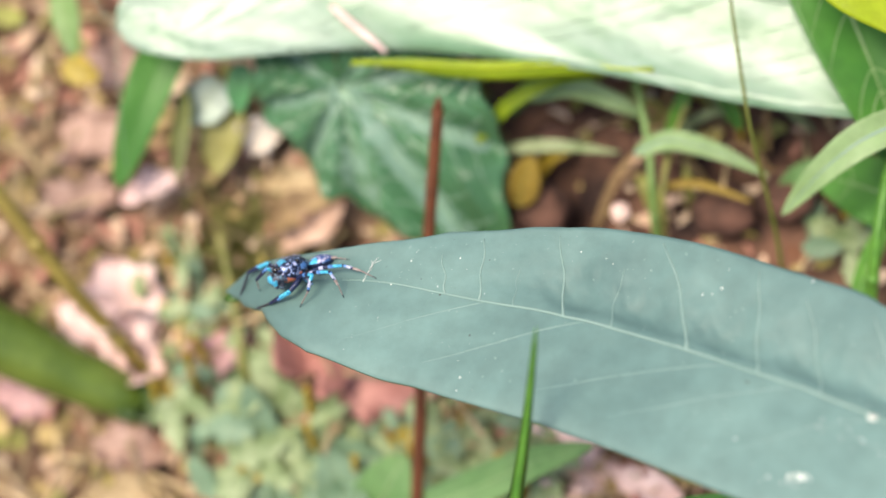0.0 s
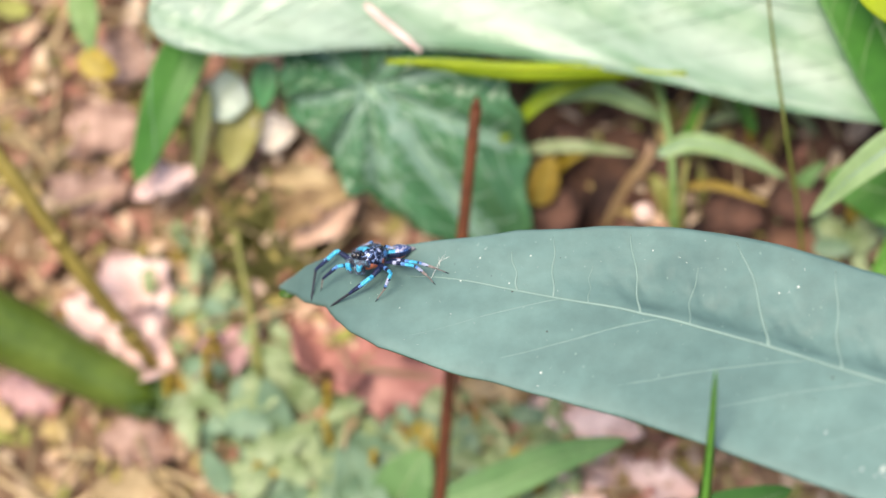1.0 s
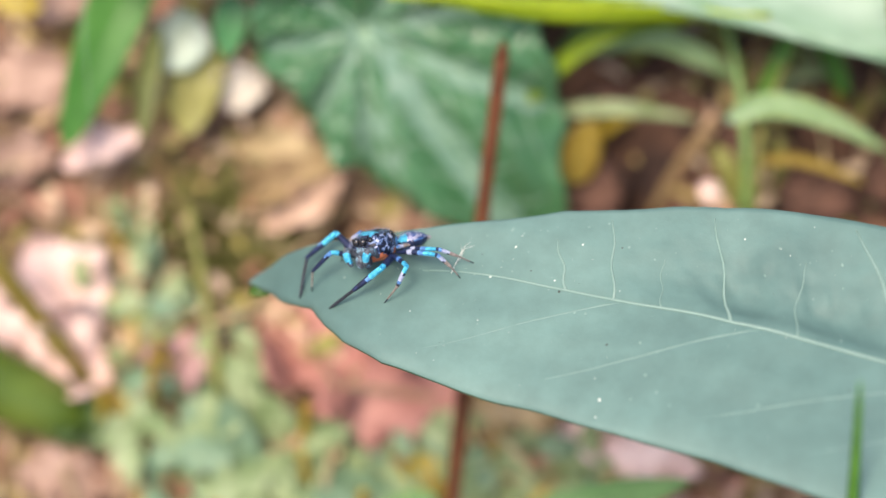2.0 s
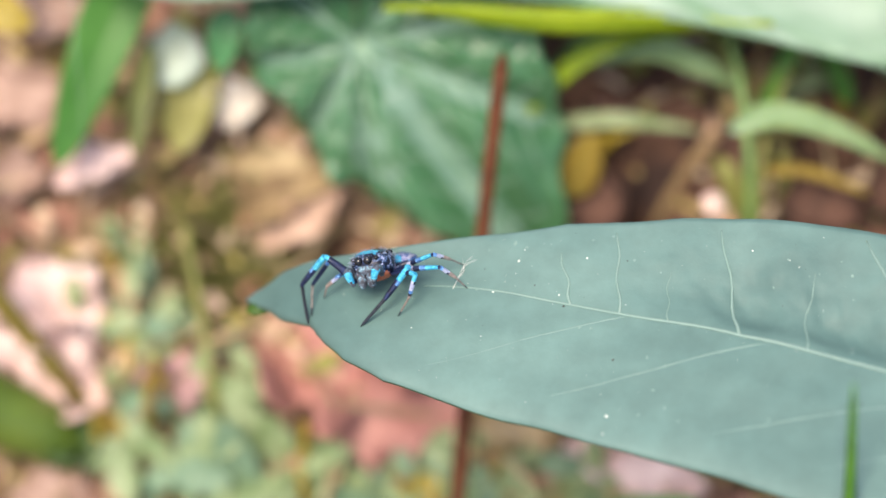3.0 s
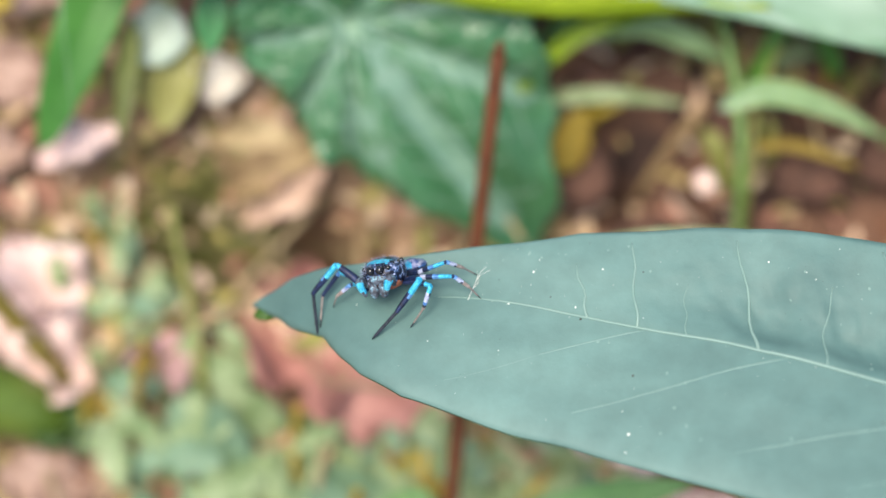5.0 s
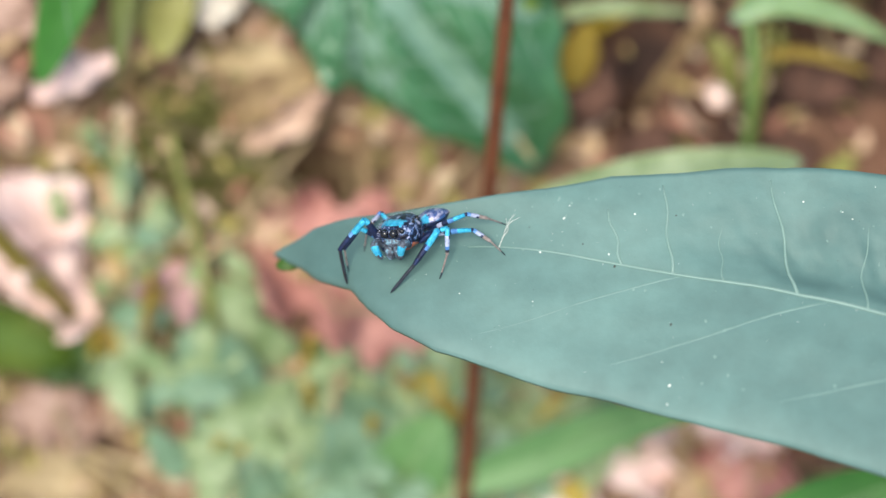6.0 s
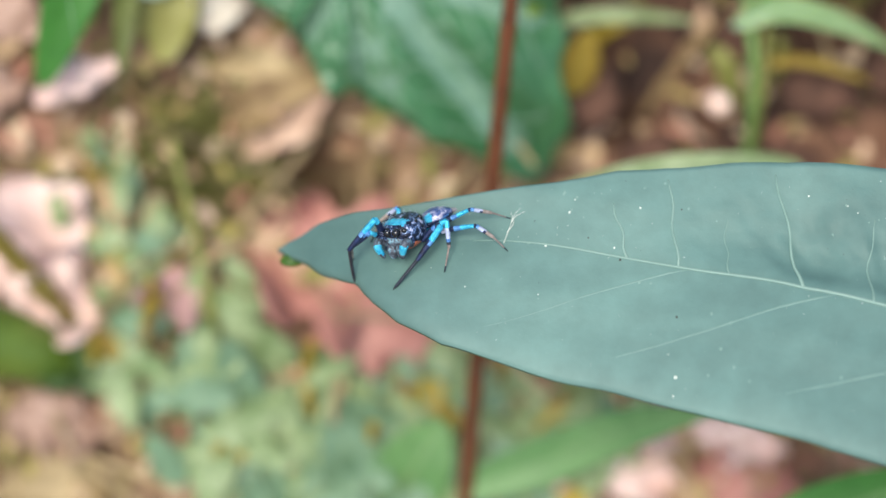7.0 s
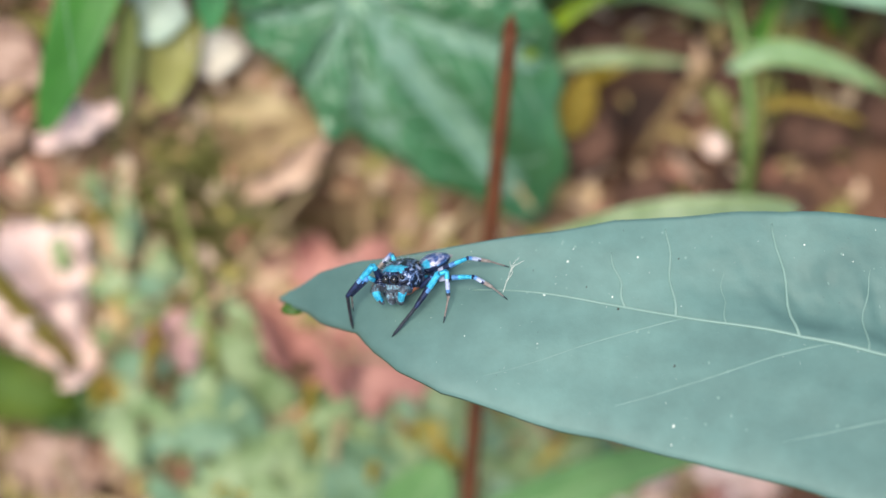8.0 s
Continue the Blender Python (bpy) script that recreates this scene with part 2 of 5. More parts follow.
BROWN_OLIVE = leafy("brown_olive_stem", (0.17, 0.13, 0.02), (0.30, 0.235, 0.05), 150.0, 0.5, 0.0)
GRASS = leafy("grass_green", (0.07, 0.24, 0.03), (0.15, 0.38, 0.05), 200.0, 0.4, 0.3)
SOIL = plain("red_brown_soil", (0.025, 0.011, 0.007), (0.175, 0.085, 0.058), 260.0, 0.9, bump=0.8)
STONE = plain("pinkish_stone", (0.62, 0.42, 0.36), (0.78, 0.60, 0.52), 200.0, 0.7)
SLENDER_OLIVE = leafy("slender_olive_leaf", (0.085, 0.11, 0.012), (0.16, 0.19, 0.03), 150.0, 0.5, 0.2)
MOSS = leafy("olive_moss", (0.14, 0.14, 0.035), (0.31, 0.30, 0.10), 200.0, 0.7, 0.2)
LITTER = litter_material()
NAVY = plain("navy_scales", (0.006, 0.008, 0.026), (0.016, 0.032, 0.11), 2500.0, 0.42, 0.35, 0.4, coat=0.15)
INK = plain("ink_black_leg", (0.008, 0.010, 0.018), (0.028, 0.032, 0.05), 2500.0, 0.40, 0.1, 0.3, coat=0.2)
CYAN = plain("iridescent_cyan_scales", (0.01, 0.27, 0.52), (0.12, 0.66, 0.88), 3200.0, 0.28, 0.35, 0.5)
SKYBLUE = plain("iridescent_blue_scales", (0.03, 0.12, 0.40), (0.20, 0.44, 0.82), 3200.0, 0.28, 0.35, 0.5)
LILAC = plain("lilac_white_scales", (0.20, 0.22, 0.38), (0.56, 0.60, 0.78), 2500.0, 0.5, 0.1, 0.4)
SPIDER_GREY = plain("grey_hair", (0.10, 0.10, 0.12), (0.28, 0.27, 0.30), 2500.0, 0.6, 0.0, 0.5)
CARAPACE = mottled("mottled_blue_scales", [(0.46, (0.007, 0.009, 0.022)), (0.53, (0.025, 0.05, 0.14)), (0.58, (0.16, 0.26, 0.46)), (0.66, (0.66, 0.64, 0.80))], 2600.0)
BACK = mottled("mottled_lilac_scales", [(0.34, (0.02, 0.025, 0.08)), (0.46, (0.06, 0.12, 0.34)), (0.54, (0.34, 0.33, 0.48)), (0.66, (0.66, 0.64, 0.72))], 2600.0)
FACE = mottled("grey_blue_face_hair", [(0.40, (0.03, 0.035, 0.05)), (0.54, (0.10, 0.12, 0.16)), (0.62, (0.12, 0.27, 0.36)), (0.72, (0.40, 0.48, 0.54))], 3000.0, 0.6, 0.0)
RUST = plain("rust_red_scales", (0.36, 0.07, 0.03), (0.60, 0.20, 0.10), 2500.0, 0.5, 0.0, 0.4)
PALE_LEG = plain("pale_tan_leg", (0.16, 0.12, 0.11), (0.36, 0.29, 0.26), 2500.0, 0.5, 0.0, 0.3)
EYE_BLACK = plain("black_eye", (0.004, 0.004, 0.006), (0.008, 0.008, 0.012), 2500.0, 0.22, 0.0, 0.0, coat=0.3)


# ---- ground: one sheet, a low bank behind the leaf, level to the horizon beyond ----
def ground_z(x, y):
    """Height over the origin, all in millimetres."""
    rise = 0.45 * min(max(y, -20.0), 70.0)
    bumps = 2.2 * noise.noise((x * 0.045, y * 0.045, 3.1)) + 0.9 * noise.noise((x * 0.16, y * 0.16, 7.7))
    fade = 1.0 / (1.0 + (max(abs(x) - 90, abs(y) - 90, 0) / 200.0))
    pits = sum(d * math.exp(-((x - px) ** 2 + (y - py) ** 2) / (r * r)) for px, py, r, d in ((-22.9, 26.9, 3.1, 26.0), (3.2, 31.0, 2.4, 8.0), (10.5, 28.5, 2.0, 5.0), (-36.5, 24.0, 2.0, 5.0)))
    return rise + bumps * fade - 1.5 - pits


def ground_material():
    """Bare red-brown soil that gives way to pale leaf mould away from one bare patch of the bank."""
    m, nt, b = material("soil_and_leaf_mould")
    _, bare = noise_ramp(nt, 160.0, [(0.38, (0.022, 0.010, 0.008)), (0.64, (0.17, 0.085, 0.052))])
    _, mould = noise_ramp(nt, 220.0, [(0.35, (0.10, 0.055, 0.03)), (0.65, (0.31, 0.20, 0.12))])
    tc = node(nt, "TexCoord")
    far = node(nt, "VectorMath")
    far.operation = "DISTANCE"
    far.inputs[1].default_value = (0.018, 0.040, 0.016)
    nt.links.new(tc.outputs["Object"], far.inputs[0])
    n, _ = noise_ramp(nt, 70.0, [(0.0, (0, 0, 0)), (1.0, (1, 1, 1))])
    add = node(nt, "Math")
    add.operation = "MULTIPLY_ADD"
    add.inputs[1].default_value = 0.02
    nt.links.new(n.outputs["Fac"], add.inputs[0])
    nt.links.new(far.outputs["Value"], add.inputs[2])
    reach = node(nt, "MapRange", **{"From Min": 0.030, "From Max": 0.042, "To Min": 0.0, "To Max": 1.0})
    nt.links.new(add.outputs[0], reach.inputs["Value"])
    nt.links.new(mixed(nt, bare.outputs["Color"], mould.outputs["Color"], reach.outputs[0]), b.inputs["Base Color"])
    b.inputs["Roughness"].default_value = 0.9
    bumped(nt, b, 640.0, 0.8)
    return m


def make_ground():
    def steps():
        out, v, d = [0.0], 0.0, 3.0
        while v < 400000.0:
            d = 1.5 if v < 66 else 3.0 if v < 110 else d * 1.45
            v += d
            out.append(v)
        return [-q for q in out[:0:-1]] + out
    g = steps()
    bm = bmesh.new()
    grid = [[bm.verts.new(Vector((x, y, ground_z(x, y))) / 1000) for x in g] for y in g]
    for a, b in zip(grid, grid[1:]):
        for k in range(len(g) - 1):
            bm.faces.new((a[k], a[k + 1], b[k + 1], b[k])).smooth = True
    tagged(part("ground", bm, ground_material()), "reddish brown forest soil rising in a low bank", "ground", kind="structure")


make_ground()


def on_ground(x, y, lift=0.0):
    return Vector((x, y, ground_z(x, y) + lift)) / 1000


def chip(bm, centre, size, rng, curl=0.5, mat=0):
    """One curled dry leaf piece added to a mesh."""
    turn = Euler((rng.uniform(-0.7, 0.7), rng.uniform(-0.6, 0.6), rng.uniform(0, math.tau))).to_matrix()
    l, w = size, size * rng.uniform(0.35, 0.6)
    c = rng.uniform(-curl, curl)
    rows = []
    for i in range(5):
        u = i / 4
        hw = w * (math.sin(math.pi * (0.08 + 0.84 * u)) ** 0.7) * rng.uniform(0.8, 1.0)
        rows.append([bm.verts.new(centre + turn @ Vector(((u - 0.5) * 2 * l, s * hw, c * l * (2 * u - 1) ** 2 + 0.35 * curl * abs(s) * w))) for s in (-1, 0, 1)])
    for a, b in zip(rows, rows[1:]):
        for k in (0, 1):
            f = bm.faces.new((a[k], a[k + 1], b[k + 1], b[k]))
            f.smooth, f.material_index = True, mat


def make_litter():
    rng = random.Random(4)
    bm = bmesh.new()
    for _ in range(8200):
        x, y = rng.uniform(-95, 80), rng.uniform(-25, 85)
        if (x > -7 and y > 21 or ((x + 19.5) / 7.5) ** 2 + ((y - 15) / 6.5) ** 2 < 1) and rng.random() < 0.6:
            continue
        if (x + 22.9) ** 2 + (y - 26.8) ** 2 < 15 or (x - 3.2) ** 2 + (y - 31.0) ** 2 < 7:
            continue
        chip(bm, on_ground(x, y, rng.uniform(0.2, 2.8)), rng.choice((rng.uniform(0.5, 1.3), rng.uniform(0.7, 1.8), rng.uniform(1.0, 2.7))) / 1000, rng)
    tagged(part("leaf_litter", bm, LITTER), "dry pink, tan and brown fallen leaf pieces on soil", "leaf litter", kind="stuff")
    bm = bmesh.new()
    for _ in range(460):
        x, y = rng.uniform(-90, 70), rng.uniform(-15, 80)
        if x > -7 and y > 21 and rng.random() < 0.8:
            continue
        a = rng.uniform(0, math.tau)
        p = on_ground(x, y, rng.uniform(1.0, 3.0))
        d = Vector((math.cos(a), math.sin(a), rng.uniform(0.1, 0.7))) * rng.uniform(3, 9) / 1000
        tube([p - d, p + d * 0.1 + Vector((0, 0, 0.0006)), p + d], rng.uniform(0.15, 0.35) / 1000, 5, bm)
    tagged(part("straw", bm, STRAW), "thin dry straw and twig bits among litter", "straw", kind="stuff")


make_litter()


def make_moss():
    """Short olive tufts over the leaf mould."""
    rng = random.Random(21)
    bm = bmesh.new()
    for _ in range(520):
        x, y = rng.gauss(-34, 4.0), rng.gauss(28, 3.0)
        p = on_ground(x, y, rng.uniform(0.5, 2.0))
        d = Vector((rng.uniform(-1, 1), rng.uniform(-1, 1), rng.uniform(0.6, 1.6))).normalized() * rng.uniform(1.2, 3.0) / 1000
        side = d.orthogonal().normalized() * rng.uniform(0.25, 0.6) / 1000
        q = [bm.verts.new(v) for v in (p - side, p + side, p + d * 0.6 + side * 0.8, p + d, p + d * 0.6 - side * 0.8)]
        bm.faces.new(q).smooth = True
    tagged(part("moss", bm, MOSS), "short olive moss tufts on leaf mould", "moss", kind="stuff")


make_moss()


# ---- leaves ----
VEIN_STEPS = 10


def lamina(spine, half, up, fold=0.15, wave=0.0, across=8, n=28, seed=0, taper=(0.75, 0.6), thick=0.00018, pleat=(0, 0, 0), ragged=0.0):
    """A leaf blade round a spine: half its width, folded along the midrib, wavy at the edge; two skins and a rim."""
    pts = spline(spine, n)
    up = Vector(up).normalized()
    rows = []
    for i, p in enumerate(pts):
        u = i / n
        d = (pts[min(i + 1, n)] - pts[max(i - 1, 0)]).normalized()
        side = d.cross(up).normalized()
        nrm = side.cross(d).normalized()
        w = half * max(0.015, math.sin(math.pi * u ** taper[0]) ** taper[1])
        row = []
        for j in range(-across, across + 1):
            s = j / across * (1 + ragged * noise.noise((u * 4.5 + seed, 7.0 * (1 if j > 0 else -1), seed * 3.1)))
            z = fold * abs(s) * w + wave * half * s * s * noise.noise((u * 5 + seed, s * 1.2, seed * 1.7))
            z += pleat[0] * half * math.cos(math.tau * (u + 0.012 * noise.noise((u * 9, s * 2, seed))) * pleat[1] - math.tau * pleat[1] * pleat[2] * abs(s) ** 1.3) * min(1.0, abs(s) * 4)
            row.append((p + side * (s * w) + nrm * z, nrm))
        rows.append(row)
    bm = bmesh.new()
    top = [[bm.verts.new(p) for p, _ in row] for row in rows]
    low = [[bm.verts.new(p - nv * thick) for p, nv in row] for row in rows]
    m = 2 * across
    for i in range(n):
        for j in range(m):
            for f in (bm.faces.new((top[i][j], top[i + 1][j], top[i + 1][j + 1], top[i][j + 1])),
                      bm.faces.new((low[i][j + 1], low[i + 1][j + 1], low[i + 1][j], low[i][j]))):
                f.smooth = True
        bm.faces.new((top[i][0], low[i][0], low[i + 1][0], top[i + 1][0]))
        bm.faces.new((top[i + 1][m], low[i + 1][m], low[i][m], top[i][m]))
    bmesh.ops.recalc_face_normals(bm, faces=bm.faces)
    return bm, pts, rows


def simple_leaf(name, label, spine, half, up, mat, vein=None, category="leaf", group="", fold=0.15, wave=0.15, seed=0, taper=(0.75, 0.6), rib=0.05, veins=0, slant=0.1, petiole=None, pleat=0.0, n=28, ragged=0.0):
    """A whole leaf as a thing: blade, midrib, side veins and, where it shows, its petiole."""
    root = thing(name, label, category, group, place=Vector(spine[0]))
    off = Vector(spine[0])
    local = [Vector(p) - off for p in spine]
    bm, pts, rows = lamina(local, half, up, fold, wave, n=n, seed=seed, taper=taper, pleat=(pleat, veins / 0.8, slant), ragged=ragged)
    part("blade", bm, mat, root)
    v = vein or mat
    n = len(pts) - 1
    part("midrib", tube([p + rows[i][8][1] * 0.00005 for i, p in enumerate(pts)], [half * rib * (1.05 - i / n) for i in range(n + 1)], 6), v, root)
    def skin(u, s):
        """A place on the blade's upper skin, between the rows of its mesh."""
        i, j = min(n - 1, max(0, int(u * n))), min(15, max(0, int((s + 1) * 8)))
        a, e = u * n - i, (s + 1) * 8 - j
        low = rows[i][j][0].lerp(rows[i][j + 1][0], e)
        high = rows[i + 1][j][0].lerp(rows[i + 1][j + 1][0], e)
        return low.lerp(high, a) + rows[i][j][1] * 0.00003
    for k in range(veins):
        u0 = 0.06 + 0.80 * (k + 0.25 * math.sin(k * 2.3 + seed)) / max(1, veins - 1)
        for side in (-1, 1):
            line = [skin(u0 + slant * (q / VEIN_STEPS) ** 1.3, side * 0.95 * q / VEIN_STEPS) for q in range(VEIN_STEPS + 1)]
            part("vein", tube(line, [half * rib * (0.30 - 0.022 * q) for q in range(VEIN_STEPS + 1)], 5), v, root)
    if petiole:
        pl = [Vector(p) - off for p in petiole]
        part("petiole", tube(spline(pl, 10), half * rib * 1.2, 7), v, root)
    return root


# the leaf that the spider stands on: a level blade in its own slightly tilted plane
LEAF_N = Vector((-0.1755, 0.0425, 0.9836)).normalized()
MID = [(-26.9, 4.3), (-20.0, 4.4), (-10.9, 3.6), (0.0, 0.1), (8.2, -2.6), (19.6, -7.4), (30.3, -12.5), (37.0, -16.5), (46.0, -22.5), (54.0, -28.0)]
TOP = [(-26.9, 0.05), (-26.3, 0.55), (-25.4, 1.15), (-24.3, 2.05), (-22.0, 2.75), (-19.2, 3.0), (-13.2, 3.65), (-8.0, 4.9), (-3.5, 6.8), (4.7, 8.9), (14.7, 10.9), (22.6, 11.6), (29.8, 11.5), (37.0, 11.6), (46.0, 8.5), (51.5, 4.0), (54.0, 0.3)]
LOW = [(-26.9, 0.1), (-26.3, 0.55), (-25.2, 1.1), (-24.4, 1.9), (-23.4, 2.3), (-22.6, 2.6), (-22.2, 2.75), (-21.8, 3.45), (-21.2, 4.3), (-19.8, 5.75), (-16.9, 7.75), (-10.1, 10.25), (-5.0, 10.6), (3.5, 11.35), (14.0, 12.35), (23.6, 12.9), (34.0, 12.2), (45.0, 8.0), (51.0, 4.0), (54.0, 0.3)]


def leaf_point(x, s, lift=0.0):
    """A place on the blade: x along it, s from -1 (near edge) over the midrib (0) to 1 (far edge)."""
    w = curve1(TOP, x) * s if s > 0 else curve1(LOW, x) * s
    y = curve1(MID, x) + w
    edge = abs(s) ** 3
    bend = 0.25 * min(1.0, abs(w) / 4.0) + 0.22 * edge * noise.noise((x * 0.11, s * 2.0, 1.3)) + 0.12 * noise.noise((x * 0.25, y * 0.25, 5.0))
    if s > 0:
        zone = (1 - math.exp(-(w / 1.8) ** 2)) * math.exp(-(w / 7.0) ** 2) * min(1.0, max(0.0, (x + 2.0) / 12.0))
        bend -= zone * (1.5 + 0.38 * math.sin(x * 0.85 + 0.6) + 0.26 * noise.noise((x * 0.9, w * 0.9, 2.0)) + 0.11 * noise.noise((x * 1.9, w * 1.9, 6.0)))
    else:
        bend -= 0.32 * abs(s) ** 11
    z = -0.259 + bend + lift - (LEAF_N.x * (x - 0.555) + LEAF_N.y * (y + 1.68)) / LEAF_N.z
    droop = (max(0.0, -18.0 - x) / 8.0) ** 2
    return mm(x - 0.7 * droop, y + 2.6 * droop, z - 4.3 * droop)


def leaf_xy(x, y, lift=0.0):
    """The same by plan place."""
    d = y - curve1(MID, x)
    w = curve1(TOP, x) if d > 0 else curve1(LOW, x)
    return leaf_point(x, max(-1.0, min(1.0, d / max(w, 0.05))), lift)


def make_perch_leaf():
    base = mm(54.0, -28.0, 9.0)
    root = thing("broad_leaf", "broad matt grey-green leaf with pale veins and white specks", "leaf", place=base)
    n, across = 300, 24
    bm = bmesh.new()
    top, low = [], []
    for i in range(n + 1):
        x = -26.9 + 80.9 * (i / n)
        top.append([bm.verts.new(leaf_point(x, j / across) - base) for j in range(-across, across + 1)])
        low.append([bm.verts.new(leaf_point(x, j / across, -0.22) - base) for j in range(-across, across + 1)])
    m = 2 * across
    for i in range(n):
        for j in range(m):
            f = bm.faces.new((top[i][j], top[i + 1][j], top[i + 1][j + 1], top[i][j + 1]))
            f.smooth = True
            bm.faces.new((low[i][j + 1], low[i + 1][j + 1], low[i + 1][j], low[i][j])).smooth = True
        f = bm.faces.new((top[i][0], low[i][0], low[i + 1][0], top[i + 1][0]))
        f.material_index = 1
        f = bm.faces.new((top[i + 1][m], low[i + 1][m], low[i][m], top[i][m]))
        f.material_index = 1
    bmesh.ops.recalc_face_normals(bm, faces=bm.faces)
    part("blade", bm, [GREY_LEAF, LEAF_RIM], root)
    line = [leaf_point(-14.0 + 67.0 * k / 60, 0.0, 0.02) - base for k in range(61)]
    part("midrib", tube(line, [0.00003 + 0.00005 * min(1, k / 12) + 0.00008 * (k / 60) for k in range(61)], 8), MID_VEIN, root, "pale raised midrib")
    for x0, reach, lean, r in ((-3.55, 0.62, -0.6, 0.07), (-0.1, 0.88, 0.2, 0.07), (3.3, 0.5, 0.3, 0.035), (8.0, 0.9, -0.6, 0.085), (12.6, 0.62, 1.2, 0.045), (19.6, 0.93, -2.2, 0.10),
                               (26.0, 0.9, 0.3, 0.08), (31.5, 0.8, -1.0, 0.06), (38.0, 0.85, -1.6, 0.08)):
        pts = [leaf_point(x0 + lean * (q / 10) ** 2 + 0.12 * math.sin(q * 1.1 + x0), reach * q / 10, 0.015) - base for q in range(11)]
        part("vein", tube(pts, [1.35 * r / 1000 * (1.1 - 0.06 * q) for q in range(11)], 6), PALE_VEIN, root)
    for x0, reach, lean, r in ((0.6, 0.75, 14.5, 0.09), (10.4, 0.75, 15.5, 0.10), (23.8, 0.74, 18.0, 0.10), (29.8, 0.76, 17.0, 0.10), (37.0, 0.78, 15.0, 0.10)):
        pts = [leaf_point(x0 - lean * (q / 12) ** 0.95, -reach * (q / 12) ** 1.06, -0.062) - base for q in range(13)]
        part("vein", tube(pts, [r / 1000 * (1.0 - 0.022 * q) for q in range(13)], 6), FAINT_VEIN, root)
    # curled tip; light shining through it is put into its greener colour
    bm = ball(leaf_xy(-26.1, 3.6, -0.25) - base, (0.0009, 0.00055, 0.00025), seg=14, rings=10, shape=lambda c: Vector((c.x, c.y, c.z - 0.8 * c.x * c.x)))
    part("tip", bm, TIP_GREEN, root, "curled leaf tip, light through it painted green")
    part("petiole", tube(spline([leaf_point(53.0, 0) - base, mm(60, -34, 8) - base, mm(66, -42, -4) - base, on_ground(70, -50, -4) - base], 16), 0.0009, 10), STALK_GREEN, root)
    return root


make_perch_leaf()


# ---- specks, silk and crumbs on the broad leaf ----
def flake(bm, p, r, rng, tall=0.45):
    ring = [bm.verts.new(p + Vector((math.cos(a) * r * rng.uniform(0.5, 1.1), math.sin(a) * r * rng.uniform(0.5, 1.1), -0.00002))) for a in (math.tau * k / 7 for k in range(7))]
    top = bm.verts.new(p + Vector((0, 0, r * tall)))
    for k in range(7):
        bm.faces.new((ring[k], ring[(k + 1) % 7], top)).smooth = True


